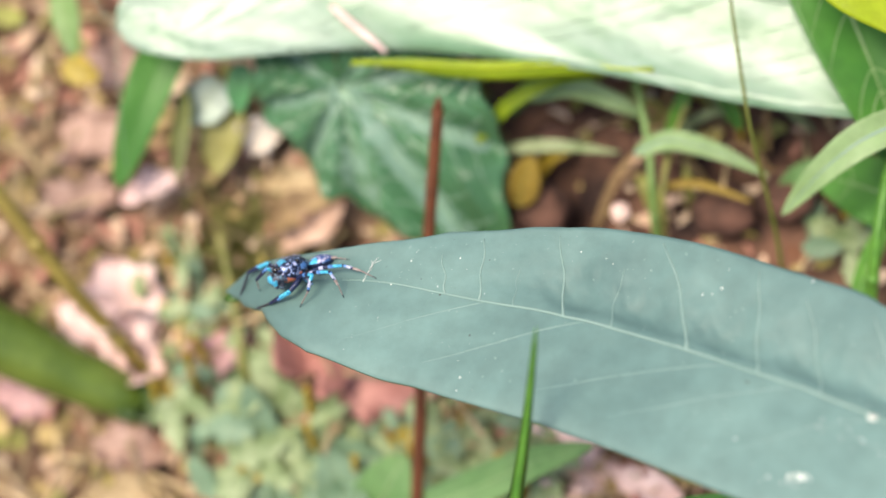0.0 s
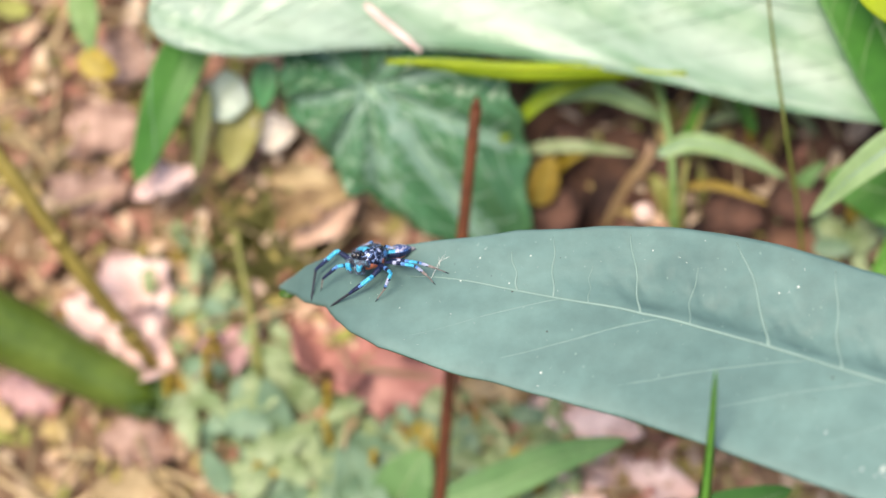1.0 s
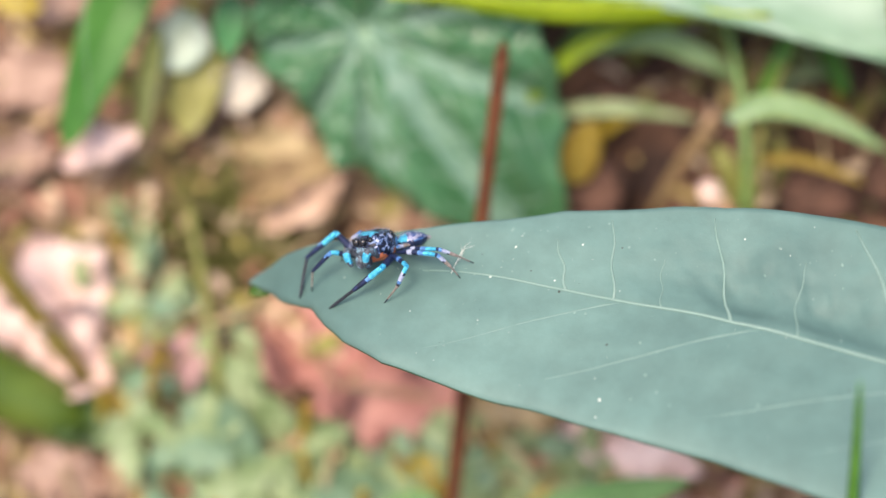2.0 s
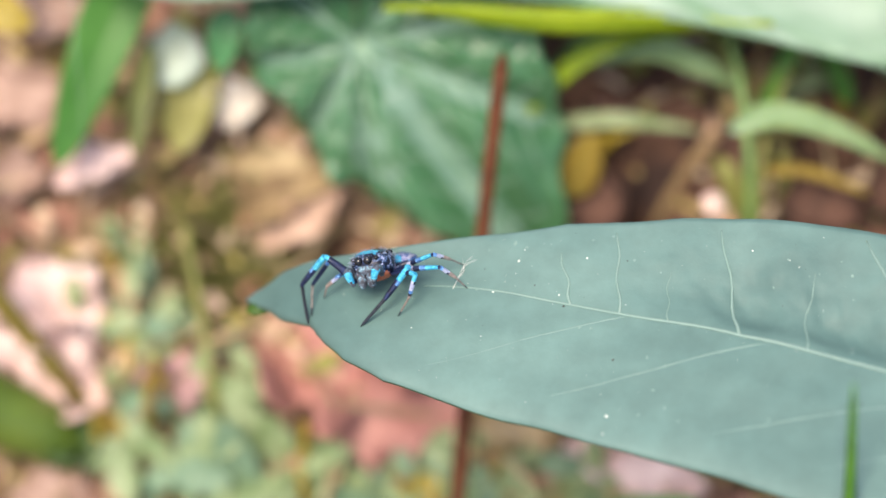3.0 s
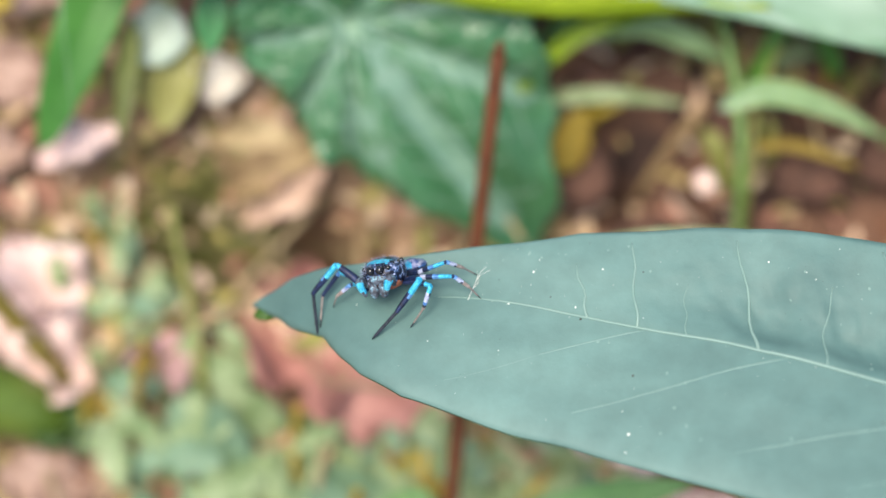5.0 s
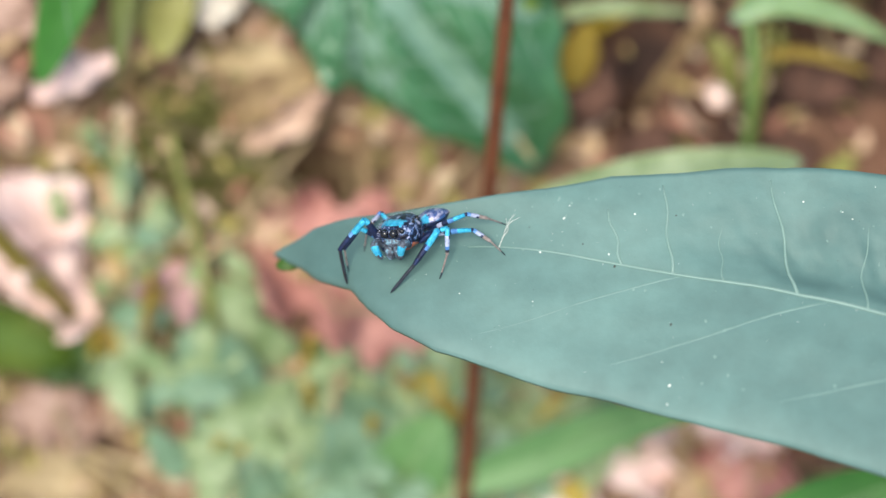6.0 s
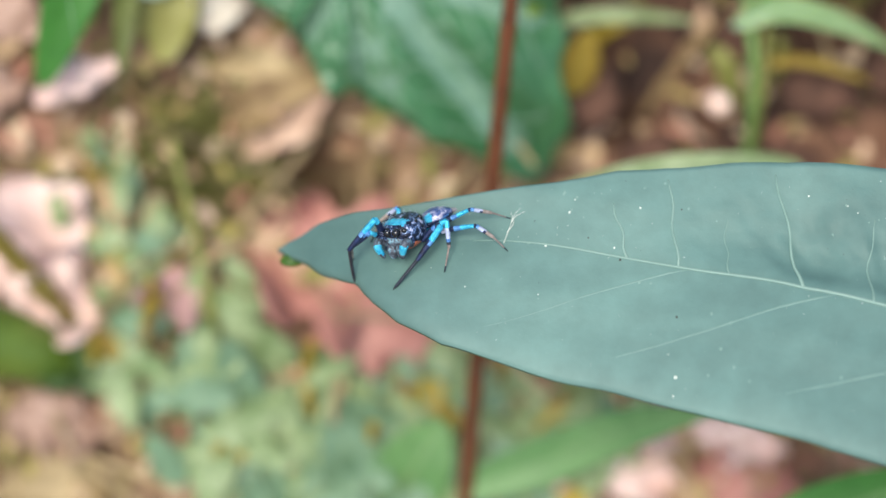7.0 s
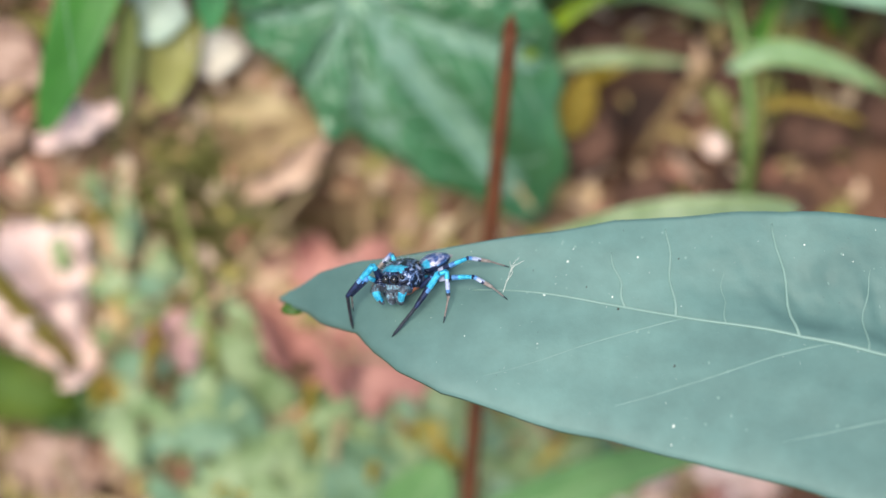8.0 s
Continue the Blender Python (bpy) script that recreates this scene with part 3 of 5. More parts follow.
def make_specks():
    rng = random.Random(11)
    bm = bmesh.new()
    for x, y, r in ((-1.3, -8.1, 0.16), (24.2, -17.0, 0.16), (-7.1, 5.3, 0.12), (19.3, -5.4, 0.05), (-9.0, 3.0, 0.13), (-4.3, 2.2, 0.11), (12.0, 3.2, 0.10),
                    (12.6, 2.6, 0.08), (21.0, -1.6, 0.12), (21.9, -1.6, 0.10), (22.8, -1.2, 0.16), (31.0, -1.8, 0.14), (9.5, 4.4, 0.09), (-2.2, 4.9, 0.10), (-1.6, -9.4, 0.10)):
        flake(bm, leaf_xy(x, y, 0.01), r / 1000, rng)
    for _ in range(170):
        x = rng.uniform(-20, 45)
        flake(bm, leaf_point(x, rng.uniform(-0.9, 0.92), 0.01), rng.choice((rng.uniform(0.018, 0.035), rng.uniform(0.02, 0.07))) / 1000, rng)
    for _ in range(16):
        flake(bm, leaf_xy(29.7 + rng.gauss(0, 0.7), -21.3 + rng.gauss(0, 0.45), 0.01), rng.uniform(0.1, 0.3) / 1000, rng)
    for k in range(30):
        flake(bm, leaf_xy(31 + k * 0.22 + rng.gauss(0, 0.3), -16.2 - k * 0.12 + rng.gauss(0, 0.5), 0.01), rng.uniform(0.04, 0.16) / 1000, rng)
    stain = bmesh.new()
    for _ in range(90):
        flake(stain, leaf_point(rng.uniform(-12, 45), rng.uniform(-0.85, 0.9), 0.012), rng.uniform(0.06, 0.22) / 1000, rng, 0.06)
    tagged(part("water_marks", stain, STAIN), "faint dried water marks on the broad leaf", "stain", kind="stuff")
    tagged(part("leaf_dust", bm, DUST), "white dust specks scattered on the broad leaf", "dust", kind="stuff")
    bm = bmesh.new()
    for x, y, r in ((-0.7, -3.7, 0.12), (0.65, 4.5, 0.10), (15.8, -9.0, 0.10), (25.2, -11.4, 0.16), (23.5, -13.5, 0.09), (26.5, 0.6, 0.08), (31.0, -6.0, 0.12), (-6.0, 3.2, 0.08), (-9.6, 5.0, 0.07)):
        flake(bm, leaf_xy(x, y, 0.01), r / 1000, rng)
    for _ in range(40):
        flake(bm, leaf_point(rng.uniform(-18, 45), rng.uniform(-0.85, 0.9), 0.01), rng.uniform(0.02, 0.05) / 1000, rng)
    tagged(part("dark_crumbs", bm, DARK_SPECK), "tiny dark crumbs scattered on the broad leaf", "crumb", kind="stuff")
    bm = bmesh.new()
    flake(bm, Vector((0, 0, 0)), 0.00013, rng, 0.7)
    crumb = part("crumb", bm, DARK_SPECK)
    crumb.location = leaf_xy(-4.0, 1.2, 0.01)
    tagged(crumb, "single dark crumb lying on the broad leaf", "crumb")
    silk = thing("silk_thread", "torn white silk strand lying on the broad leaf", "silk", place=leaf_xy(-11.2, 4.8))
    o = silk.location
    for line in (((-11.9, 3.6, 0.05), (-11.5, 4.5, 0.1), (-11.0, 5.6, 0.1), (-10.5, 6.1, 0.05)), ((-11.3, 5.0, 0.1), (-10.9, 5.5, 0.1), (-10.2, 5.8, 0.05)), ((-11.6, 4.4, 0.08), (-11.1, 5.0, 0.1), (-11.2, 5.9, 0.05))):
        part("strand", tube(spline([leaf_xy(*p) - o for p in line], 8), [0.000026 - 0.000002 * k for k in range(9)], 6), WEB_WHITE, silk)
    lump = thing("dropping", "small grey and white dropping on the leaf midrib", "dropping", place=leaf_xy(36.0, -16.0))
    part("crust", ball((0, 0, 0.0001), (0.00045, 0.0003, 0.0002), seg=12, rings=8, shape=lambda c: c * (1 + 0.3 * noise.noise(c * 2))), WEB_WHITE, lump)
    part("core", ball((0.0001, 0, 0.0002), (0.0002, 0.00018, 0.00016), seg=10, rings=6), DARK_SPECK, lump, "dark core")
    return crumb


focus_crumb = make_specks()


# ---- the brown stick behind the leaf ----
def make_stick():
    pts = [mm(-14.6, -15.3, -60.5), mm(-13.5, -5.9, -46.3), mm(-12.2, 3.4, -36.9), mm(-10.9, 12.6, -28.2), mm(-9.5, 21.6, -20.1), mm(-8.1, 30.0, -13.0)]
    root = thing("stick", "thin straight red-brown dead stem with a broken top", "stick", place=pts[0])
    line = [p - pts[0] for p in spline(pts, 40)]
    part("stem", tube(line, [0.00072 - 0.0000022 * k + 0.00003 * math.sin(k * 1.9) for k in range(41)], 10), STEM_BROWN, root)
    d = (line[-1] - line[-2]).normalized()
    part("broken_end", tube([line[-1], line[-1] + d * 0.0005, line[-1] + d * 0.0012], [0.00058, 0.00045, 0.00015], 8), STEM_BROWN, root)


make_stick()


# ---- the palmate leaf ----
def make_palmate():
    c0 = mm(-20.2, 36.9, -19.0)
    u, v = Vector((1, 0, 0)), Vector((0, -0.68, -0.733))
    nrm = v.cross(u).normalized()
    if nrm.z < 0:
        nrm = -nrm
    table = [(-180, 5.0), (-140, 9.5), (-104, 9.6), (-75, 9.4), (-49, 7.8), (-26, 9.7), (-12, 11.9), (0, 12.4), (9, 15.0), (19, 16.9), (24, 18.8), (29, 22.3), (34, 25.8), (40, 26.0), (52, 22.1), (60, 19.9), (76, 17.3), (97, 14.2), (120, 9.5), (150, 8.0), (180, 5.0)]
    ribs = (-128, -78, -28, 6, 36, 66, 102, 140)
    root = thing("palmate_leaf", "round ribbed dark green leaf with pale radiating veins", "leaf", place=c0)

    def at(deg, q, lift=0.0):
        r = curve1(table, deg) * (1 + 0.02 * math.sin(deg * 0.42)) * q
        near = min(abs((deg - k + 180) % 360 - 180) for k in ribs)
        pleat = 4.4 * q * (1 - q * 0.3) * math.sin(min(1.0, near / 17.0) * math.pi / 2)
        z = pleat + 0.4 * noise.noise((deg * 0.11, q * 6.0, 2.0)) * q + 0.28 * math.sin(near * 0.5 + q * 26.0) * q - 1.6 * q * q + lift
        a = radians(deg)
        return (u * (math.sin(a) * r) + v * (math.cos(a) * r) + nrm * z) / 1000

    bm = bmesh.new()
    na, nr = 220, 34
    top = [[bm.verts.new(at(-178 + 356 * i / na, 0.02 + 0.98 * j / nr)) for j in range(nr + 1)] for i in range(na + 1)]
    low = [[bm.verts.new(at(-178 + 356 * i / na, 0.02 + 0.98 * j / nr, -0.2)) for j in range(nr + 1)] for i in range(na + 1)]
    for i in range(na):
        for j in range(nr):
            bm.faces.new((top[i][j], top[i][j + 1], top[i + 1][j + 1], top[i + 1][j])).smooth = True
            bm.faces.new((low[i + 1][j], low[i + 1][j + 1], low[i][j + 1], low[i][j])).smooth = True
        bm.faces.new((top[i][nr], low[i][nr], low[i + 1][nr], top[i + 1][nr]))
    bmesh.ops.recalc_face_normals(bm, faces=bm.faces)
    part("blade", bm, PALM_LEAF, root)
    for k in ribs:
        part("rib", tube([at(k, 0.02 + 0.93 * q / 12, 0.08) for q in range(13)], [(0.25 - 0.010 * q) / 1000 for q in range(13)], 6), PALM_VEIN, root, "pale radiating rib")
        # a pale strip over each rib, painted as the sky's reflection
        bm = bmesh.new()
        rows = []
        for q in range(17):
            u_ = 0.05 + 0.83 * q / 16
            half = math.degrees((1.35 - 0.6 * q / 16) * {6: 2.2, 36: 1.6, 66: 1.1}.get(k, 0.75) * (1 + 0.15 * noise.noise((k * 1.0, q * 0.4, 0.0))) / max(1.5, curve1(table, k) * u_))
            rows.append([bm.verts.new(at(k + half * j / 2, u_, 0.05)) for j in (-2, -1, 0, 1, 2)])
        for ra, rb in zip(rows, rows[1:]):
            for j in range(4):
                bm.faces.new((ra[j], rb[j], rb[j + 1], ra[j + 1])).smooth = True
        part("rib_sheen", bm, PALM_SHEEN, root, "broad pale sky sheen painted beside a rib")
        for q0 in (0.3, 0.45, 0.6, 0.75):
            for s in (-1, 1):
                part("side_vein", tube([at(k + s * 15.0 * j / 6 / (0.5 + q0), q0 + 0.16 * j / 6, 0.06) for j in range(7)], [(0.12 - 0.012 * j) / 1000 for j in range(7)], 5), PALM_VEIN, root)
    part("petiole", tube(spline([Vector((0, 0, 0)), Vector((-0.001, 0.004, -0.004)), Vector((-0.003, 0.007, -0.012)), on_ground(-25, 46, -1) - c0], 14), 0.0006, 8), STALK_GREEN, root)


make_palmate()


# ---- the great pale leaf over the scene's back, with its twig ----
simple_leaf("great_leaf", "large glossy pale green leaf with slanting veins", [mm(80, 30, -17), mm(50, 37, -13), mm(28, 40.5, -11.3), mm(8, 44.2, -9.3), mm(-15, 45.6, -8.3), mm(-34, 42.0, -8.8), mm(-43, 39.0, -9.3)],
            0.0112, (0, -0.46, 0.89), BIG_LEAF, BIG_LEAF, fold=0.06, wave=0.2, seed=3, taper=(0.62, 0.46), rib=0.03, veins=14, slant=0.2, pleat=0.016, n=170,
            petiole=[mm(80, 30, -17), mm(95, 29, -20), mm(108, 30, -30), on_ground(112, 28, -3)])


def make_lime_fold():
    a = [mm(-17.7 + 2.9 * k, 35.9 - 0.115 * k + 0.2 * math.sin(k), -12.5 - 0.1 * k) for k in range(12)]
    root = thing("leaf_fold", "bright lime green leaf edge hanging under the large pale leaf", "leaf", place=a[0])
    a = [p - root.location for p in a]
    bm = bmesh.new()
    rows = []
    for k, p in enumerate(a):
        w = 0.0028 * math.sin(math.pi * (k + 0.3) / 11.8) ** 0.6
        rows.append([bm.verts.new(p + Vector((0, 0.0007 * q * q - 0.0002 - w * q * 0.5, -w * q * 0.55))) for q in (-0.3, -0.15, 0, 0.35, 0.7, 1.0)] +
                    [bm.verts.new(p + Vector((0, 0.0004, -w * 0.2)))])
    for r, s in zip(rows, rows[1:]):
        for q in range(7):
            bm.faces.new((r[q], s[q], s[(q + 1) % 7], r[(q + 1) % 7])).smooth = True
    part("blade", bm, BIG_UNDER, root)
    part("midrib", tube([p + Vector((0, -0.0003, 0.0001)) for p in a], [0.00018] * len(a), 6), LIME_LEAF, root, "paler lime midrib")


make_lime_fold()
twig = thing("twig", "short pinkish dry twig lying on the large pale leaf", "twig", place=mm(-17, 39.0, -11.4))
part("bark", tube([Vector(p) / 1000 for p in ((-2.9, 2.6, 1.2), (-1.0, 0.9, 0.6), (1.0, -0.6, -0.1), (3.0, -2.2, -0.9))], [0.00042, 0.0005, 0.00045, 0.0003], 8), PALE_DRY, twig)


# ---- leaves and stems round about ----
simple_leaf("drooping_leaf", "green drooping leaf beside the large pale leaf", [mm(29, 50, -7), mm(33, 41, -8.5), mm(37, 32, -13.5), mm(40, 24, -20)], 0.0052, (0.2, -0.4, 0.9), FRESH_LEAF, LIGHT_LEAF, veins=7, seed=5, slant=0.16, rib=0.06)
simple_leaf("lime_leaf", "bright yellow-green leaf catching the light", [mm(29.6, 40.7, 2.4), mm(34.5, 37.2, -0.6), mm(39.5, 34.3, -3.3), mm(45.0, 30.4, -6.6)], 0.0042, (0, -0.4, 0.9), LIME_LEAF, LIME_LEAF, seed=6)
simple_leaf("narrow_leaf", "narrow pale green arching leaf", [mm(47, 27, -10.5), mm(37.7, 25.6, -12.7), mm(32.2, 23.4, -15.4), mm(27.0, 20.7, -20.9)], 0.0018, (-0.2, -0.5, 0.85), LIGHT_LEAF, PALE_VEIN, fold=0.35, seed=7, rib=0.12)
simple_leaf("narrow_leaf", "narrow light green leaf arching from a grass stem", [mm(11.2, 31.0, -24.6), mm(15.0, 31.8, -23.4), mm(20, 30.6, -23.9), mm(25.4, 29.0, -26.6)], 0.0011, (0, -0.4, 0.9), LIGHT_LEAF, PALE_VEIN, fold=0.3, seed=8, rib=0.12)
simple_leaf("narrow_leaf", "pale dry narrow leaf lying across soil", [mm(-4.5, 33.8, -27.6), mm(2, 34.2, -27.5), mm(9.2, 34.0, -29.0)], 0.0007, (0, -0.4, 0.9), WEED_LEAF, STRAW, fold=0.3, seed=9, rib=0.1)
simple_leaf("hanging_leaf", "deep green hanging lance-shaped leaf", [mm(-37.5, 43.5, -15.0), mm(-40.6, 40.3, -17.6), mm(-43.1, 35.3, -20.6), mm(-46.3, 29.3, -25.9)], 0.0026, (0.1, -0.6, 0.78), FRESH_LEAF, FRESH_LEAF, group="hanging leaves", seed=10, taper=(0.8, 0.5))
simple_leaf("hanging_leaf", "slender olive green hanging leaf", [mm(-38.5, 39.0, -21.2), mm(-39.1, 35, -24.0), mm(-39.8, 30.3, -26.6)], 0.0010, (0.1, -0.6, 0.78), SLENDER_OLIVE, SLENDER_OLIVE, group="hanging leaves", seed=11)
simple_leaf("hanging_leaf", "small dark green oval leaf", [mm(-31.2, 39.4, -17.2), mm(-31.6, 37.3, -19.0), mm(-31.9, 35.2, -20.8)], 0.0015, (0, -0.6, 0.78), DEEP_LEAF, DEEP_LEAF, group="hanging leaves", seed=12)
simple_leaf("hanging_leaf", "narrow green leaf high among the litter", [mm(-52.6, 49.5, -14.5), mm(-52.0, 46.2, -17.0), mm(-51.3, 42.6, -19.6)], 0.0017, (0, -0.6, 0.78), STALK_GREEN, STALK_GREEN, group="hanging leaves", seed=13)
simple_leaf("hanging_leaf", "whitish green leaf turned to the sky", [mm(-35.0, 41.0, -22.6), mm(-37.0, 39.0, -24.0), mm(-39.4, 37.0, -25.4)], 0.0025, (0, -0.5, 0.85), WHITE_LEAF, WEED_LEAF, group="hanging leaves", ragged=0.6, seed=14)
simple_leaf("yellow_leaf", "yellowing broad leaf hanging over the litter", [mm(-34.8, 40.5, -25.2), mm(-35.6, 37.0, -27.4), mm(-36.4, 33.0, -30.0)], 0.0027, (0, -0.5, 0.85), OLIVE_LEAF, STALK_OLIVE, group="yellow leaves", seed=15)
simple_leaf("yellow_leaf", "yellow-brown dying leaf standing over soil", [mm(-2.0, 28.6, -31.0), mm(-1.2, 30.6, -28.8), mm(-0.2, 32.6, -27.0)], 0.0019, (0.3, -0.6, 0.7), OCHRE_LEAF, STALK_OLIVE, group="yellow leaves", seed=16)
simple_leaf("yellow_leaf", "small yellow leaf above the litter", [mm(-52.4, 42.8, -19.8), mm(-50.6, 41.2, -20.2), mm(-48.4, 40.6, -20.9)], 0.0017, (0, -0.5, 0.85), YELLOW_LEAF, STALK_OLIVE, group="yellow leaves", seed=17)
simple_leaf("low_leaf", "broad green grass leaf low under the perch leaf", [mm(-14, -2.5, -42.5), mm(-6.7, -1.0, -40.2), mm(0, 0.2, -36.4), mm(7.4, 0.0, -31.6)], 0.0021, (0.2, -0.3, 0.9), MUTED_LEAF, LIGHT_LEAF, group="low leaves", seed=18)
simple_leaf("low_leaf", "broad green leaf low under the perch leaf", [mm(8, -12, -36), mm(15, -9.5, -32), mm(24, -7.5, -28)], 0.0028, (0.1, -0.3, 0.9), FRESH_LEAF, LIGHT_LEAF, group="low leaves", seed=19)
simple_leaf("low_leaf", "light green leaf showing behind the perch leaf", [mm(16, 18.4, -26.2), mm(9.6, 18.0, -24.8), mm(2, 17.6, -23.8), mm(-7.0, 16.4, -24.8)], 0.0015, (0, -0.4, 0.9), WEED_LEAF, PALE_VEIN, group="low leaves", seed=20)

simple_leaf("arching_blade", "yellow-green grass blade arching over soil", [mm(-6.4, 32.6, -25.0), mm(-2.0, 35.4, -20.9), mm(3.0, 36.7, -18.7), mm(8.4, 37.1, -18.4)], 0.0008, (0.1, -0.5, 0.85), BIG_UNDER, YELLOW_LEAF, group="arching blades", seed=22, fold=0.3)
simple_leaf("arching_blade", "pale green grass blade arching over soil", [mm(-0.6, 37.4, -23.0), mm(4.5, 37.8, -21.7), mm(9.3, 36.8, -23.3), mm(12.4, 36.2, -25.8)], 0.0011, (0, -0.5, 0.85), LIGHT_LEAF, PALE_VEIN, group="arching blades", seed=23, fold=0.3)
simple_leaf("arching_blade", "bright green grass blade standing on the bank", [mm(14.2, 33.0, -28.5), mm(16.0, 36.5, -24.5), mm(18.2, 40.5, -21.5)], 0.0009, (0, -0.5, 0.85), GRASS, GRASS, group="arching blades", seed=24, fold=0.3)
simple_leaf("arching_blade", "bright green grass blade standing on the bank", [mm(22.4, 36.0, -28.5), mm(20.6, 38.6, -25.0), mm(17.8, 41.0, -22.0)], 0.0009, (0, -0.5, 0.85), GRASS, GRASS, group="arching blades", seed=25, fold=0.3)
simple_leaf("arching_blade", "yellow-green grass blade low on the bank", [mm(13.6, 29.2, -28.6), mm(18.0, 29.4, -28.6), mm(23.6, 27.6, -29.6)], 0.0005, (0, -0.5, 0.85), OCHRE_LEAF, YELLOW_LEAF, group="arching blades", seed=26, fold=0.3)
simple_leaf("arching_blade", "bright green grass blade at the bank's edge", [mm(34.0, 16.0, -33.0), mm(36.0, 20.4, -29.4), mm(38.6, 24.6, -25.0)], 0.0011, (-0.2, -0.5, 0.85), GRASS, LIGHT_LEAF, group="arching blades", seed=27, fold=0.3)
simple_leaf("bank_leaf", "mid green leaf in shade under the narrow leaf", [mm(40.5, 23.5, -24.5), mm(36.0, 27.0, -26.5), mm(30.0, 30.5, -28.6)], 0.0036, (-0.1, -0.5, 0.85), FRESH_LEAF, LIGHT_LEAF, group="bank leaves", seed=28, veins=4)


rng = random.Random(77)
for k in range(34):
    x, y = rng.uniform(-7, 34), rng.uniform(29, 43)
    a = on_ground(x, y, 1.5)
    tip = on_ground(x + rng.uniform(-9, 9), y + rng.uniform(0, 4), rng.uniform(3, 9))
    dry = k % 3 == 0
    simple_leaf("dry_sedge" if dry else "sedge", "withered tan grass blade under the large pale leaf" if dry else "dull olive grass blade under the large pale leaf", [a, a.lerp(tip, 0.5) + Vector((0, 0, 0.002)), tip],
                rng.uniform(0.0005, 0.001) * (0.6 if dry else 1.0), (0, -0.5, 0.85), (TAN_DRY, STALK_OLIVE, (WEED_LEAF, MUTED_LEAF, YELLOW_LEAF)[k // 3 % 3])[k % 3], group="dry sedges" if dry else "sedges", seed=200 + k, fold=0.3)


def make_stem(name, label, pts, r0, r1, mat, group="", nodes=True):
    root = thing(name, label, "stem", group, place=pts[0])
    line = [p - pts[0] for p in spline(pts, 24)]
    part("stalk", tube(line, [r0 + (r1 - r0) * k / 24 for k in range(25)], 10), mat, root)
    for k in (8, 16) if nodes else ():
        d = (line[k + 1] - line[k]).normalized()
        rr = r0 + (r1 - r0) * k / 24
        part("node", tube([line[k] - d * rr, line[k], line[k] + d * rr], [rr * 1.01, rr * (1.15 if rr < 0.001 else 1.03), rr * 1.01], 10), mat, root)
    return root


make_stem("sedge", "thin olive stem rising past the large pale leaf", [on_ground(27.4, 12, -2), mm(26.6, 19.6, -27.0), mm(24.4, 25.8, -13.6), mm(23.5, 30.8, -9.7), mm(22.7, 36.6, -6.0), mm(22.3, 42, -4)], 0.00025, 0.00014, SLENDER_OLIVE, "sedges")
make_stem("sedge", "upright pale green grass stem", [on_ground(13.2, 20.5, -2), mm(13.1, 25.8, -29.4), mm(12.7, 32.3, -24.1), mm(11.0, 40.5, -20.0)], 0.00045, 0.0004, STALK_GREEN, "sedges")
make_stem("sedge", "leaning green grass stem", [on_ground(13.6, 21, -2), mm(13.9, 26.5, -29.6), mm(15.0, 32.8, -26.2), mm(18.6, 40.5, -22.6)], 0.00038, 0.0003, STALK_OLIVE, "sedges")
make_stem("sedge", "bright green grass stem on the bank", [on_ground(35.0, 10, -2), mm(36.1, 15.6, -25.6), mm(37.8, 23.6, -18.8), mm(40, 31, -13)], 0.0007, 0.0005, GRASS, "sedges")
make_stem("sedge", "brown-olive stem leaning over the litter", [on_ground(-44.8, 14.7, -2), mm(-45.9, 15.4, -42.9), mm(-48.8, 17.4, -36.4), mm(-52.2, 19.8, -28.8), mm(-59.0, 26.5, -17.0), mm(-66, 33, -7)], 0.0009, 0.0009, BROWN_OLIVE, "sedges")
make_stem("sedge", "yellow-green stem among small weeds", [on_ground(-33.0, 8, -2), mm(-33.6, 13.4, -42.0), mm(-34.4, 19.5, -37.5), mm(-36.0, 27, -32.5)], 0.0006, 0.0004, STALK_OLIVE, "sedges")
make_stem("sedge", "slender khaki stem in the litter", [on_ground(-19.0, 20, -2), mm(-19.4, 23.0, -38.8), mm(-19.6, 25.5, -37.6), mm(-19.0, 28.0, -37.4)], 0.0006, 0.0004, TAN_DRY, "sedges")
simple_leaf("fallen_blade", "short olive green grass blade lying among litter", [on_ground(-27.4, 28.0, 2.0), on_ground(-28.6, 30.4, 3.0), on_ground(-30.4, 33.4, 3.0)], 0.0009, (0, -0.5, 0.85), STALK_OLIVE, STALK_OLIVE, seed=56)
stalk = make_stem("thick_stalk", "thick smooth green plant stalk leaning to the ground", [on_ground(-46.2, 11.9, -1.5), mm(-48.6, 12.3, -43.0), mm(-53.6, 13.3, -39.0), mm(-59.0, 14.4, -34.4), mm(-77, 18, -19)], 0.0023, 0.0044, PALE_STALK, nodes=False)
for k, (dx, dy, dz) in enumerate(((5.0, -1.6, 2.4), (4.2, -3.4, 1.6), (0.5, -3.6, 3.0))):
    a = Vector((-0.001, 0.0, 0.0035))
    b = a + Vector((dx, dy, dz)) / 1000
    bm, _, _ = lamina([a, a.lerp(b, 0.5) + Vector((0, 0, 0.0012)), b], 0.0016, (0.1, -0.4, 0.9), 0.25, 0.3, seed=60 + k)
    part("basal_leaf", bm, DARK_OLIVE, stalk, "small dark green leaf at the stalk's foot")



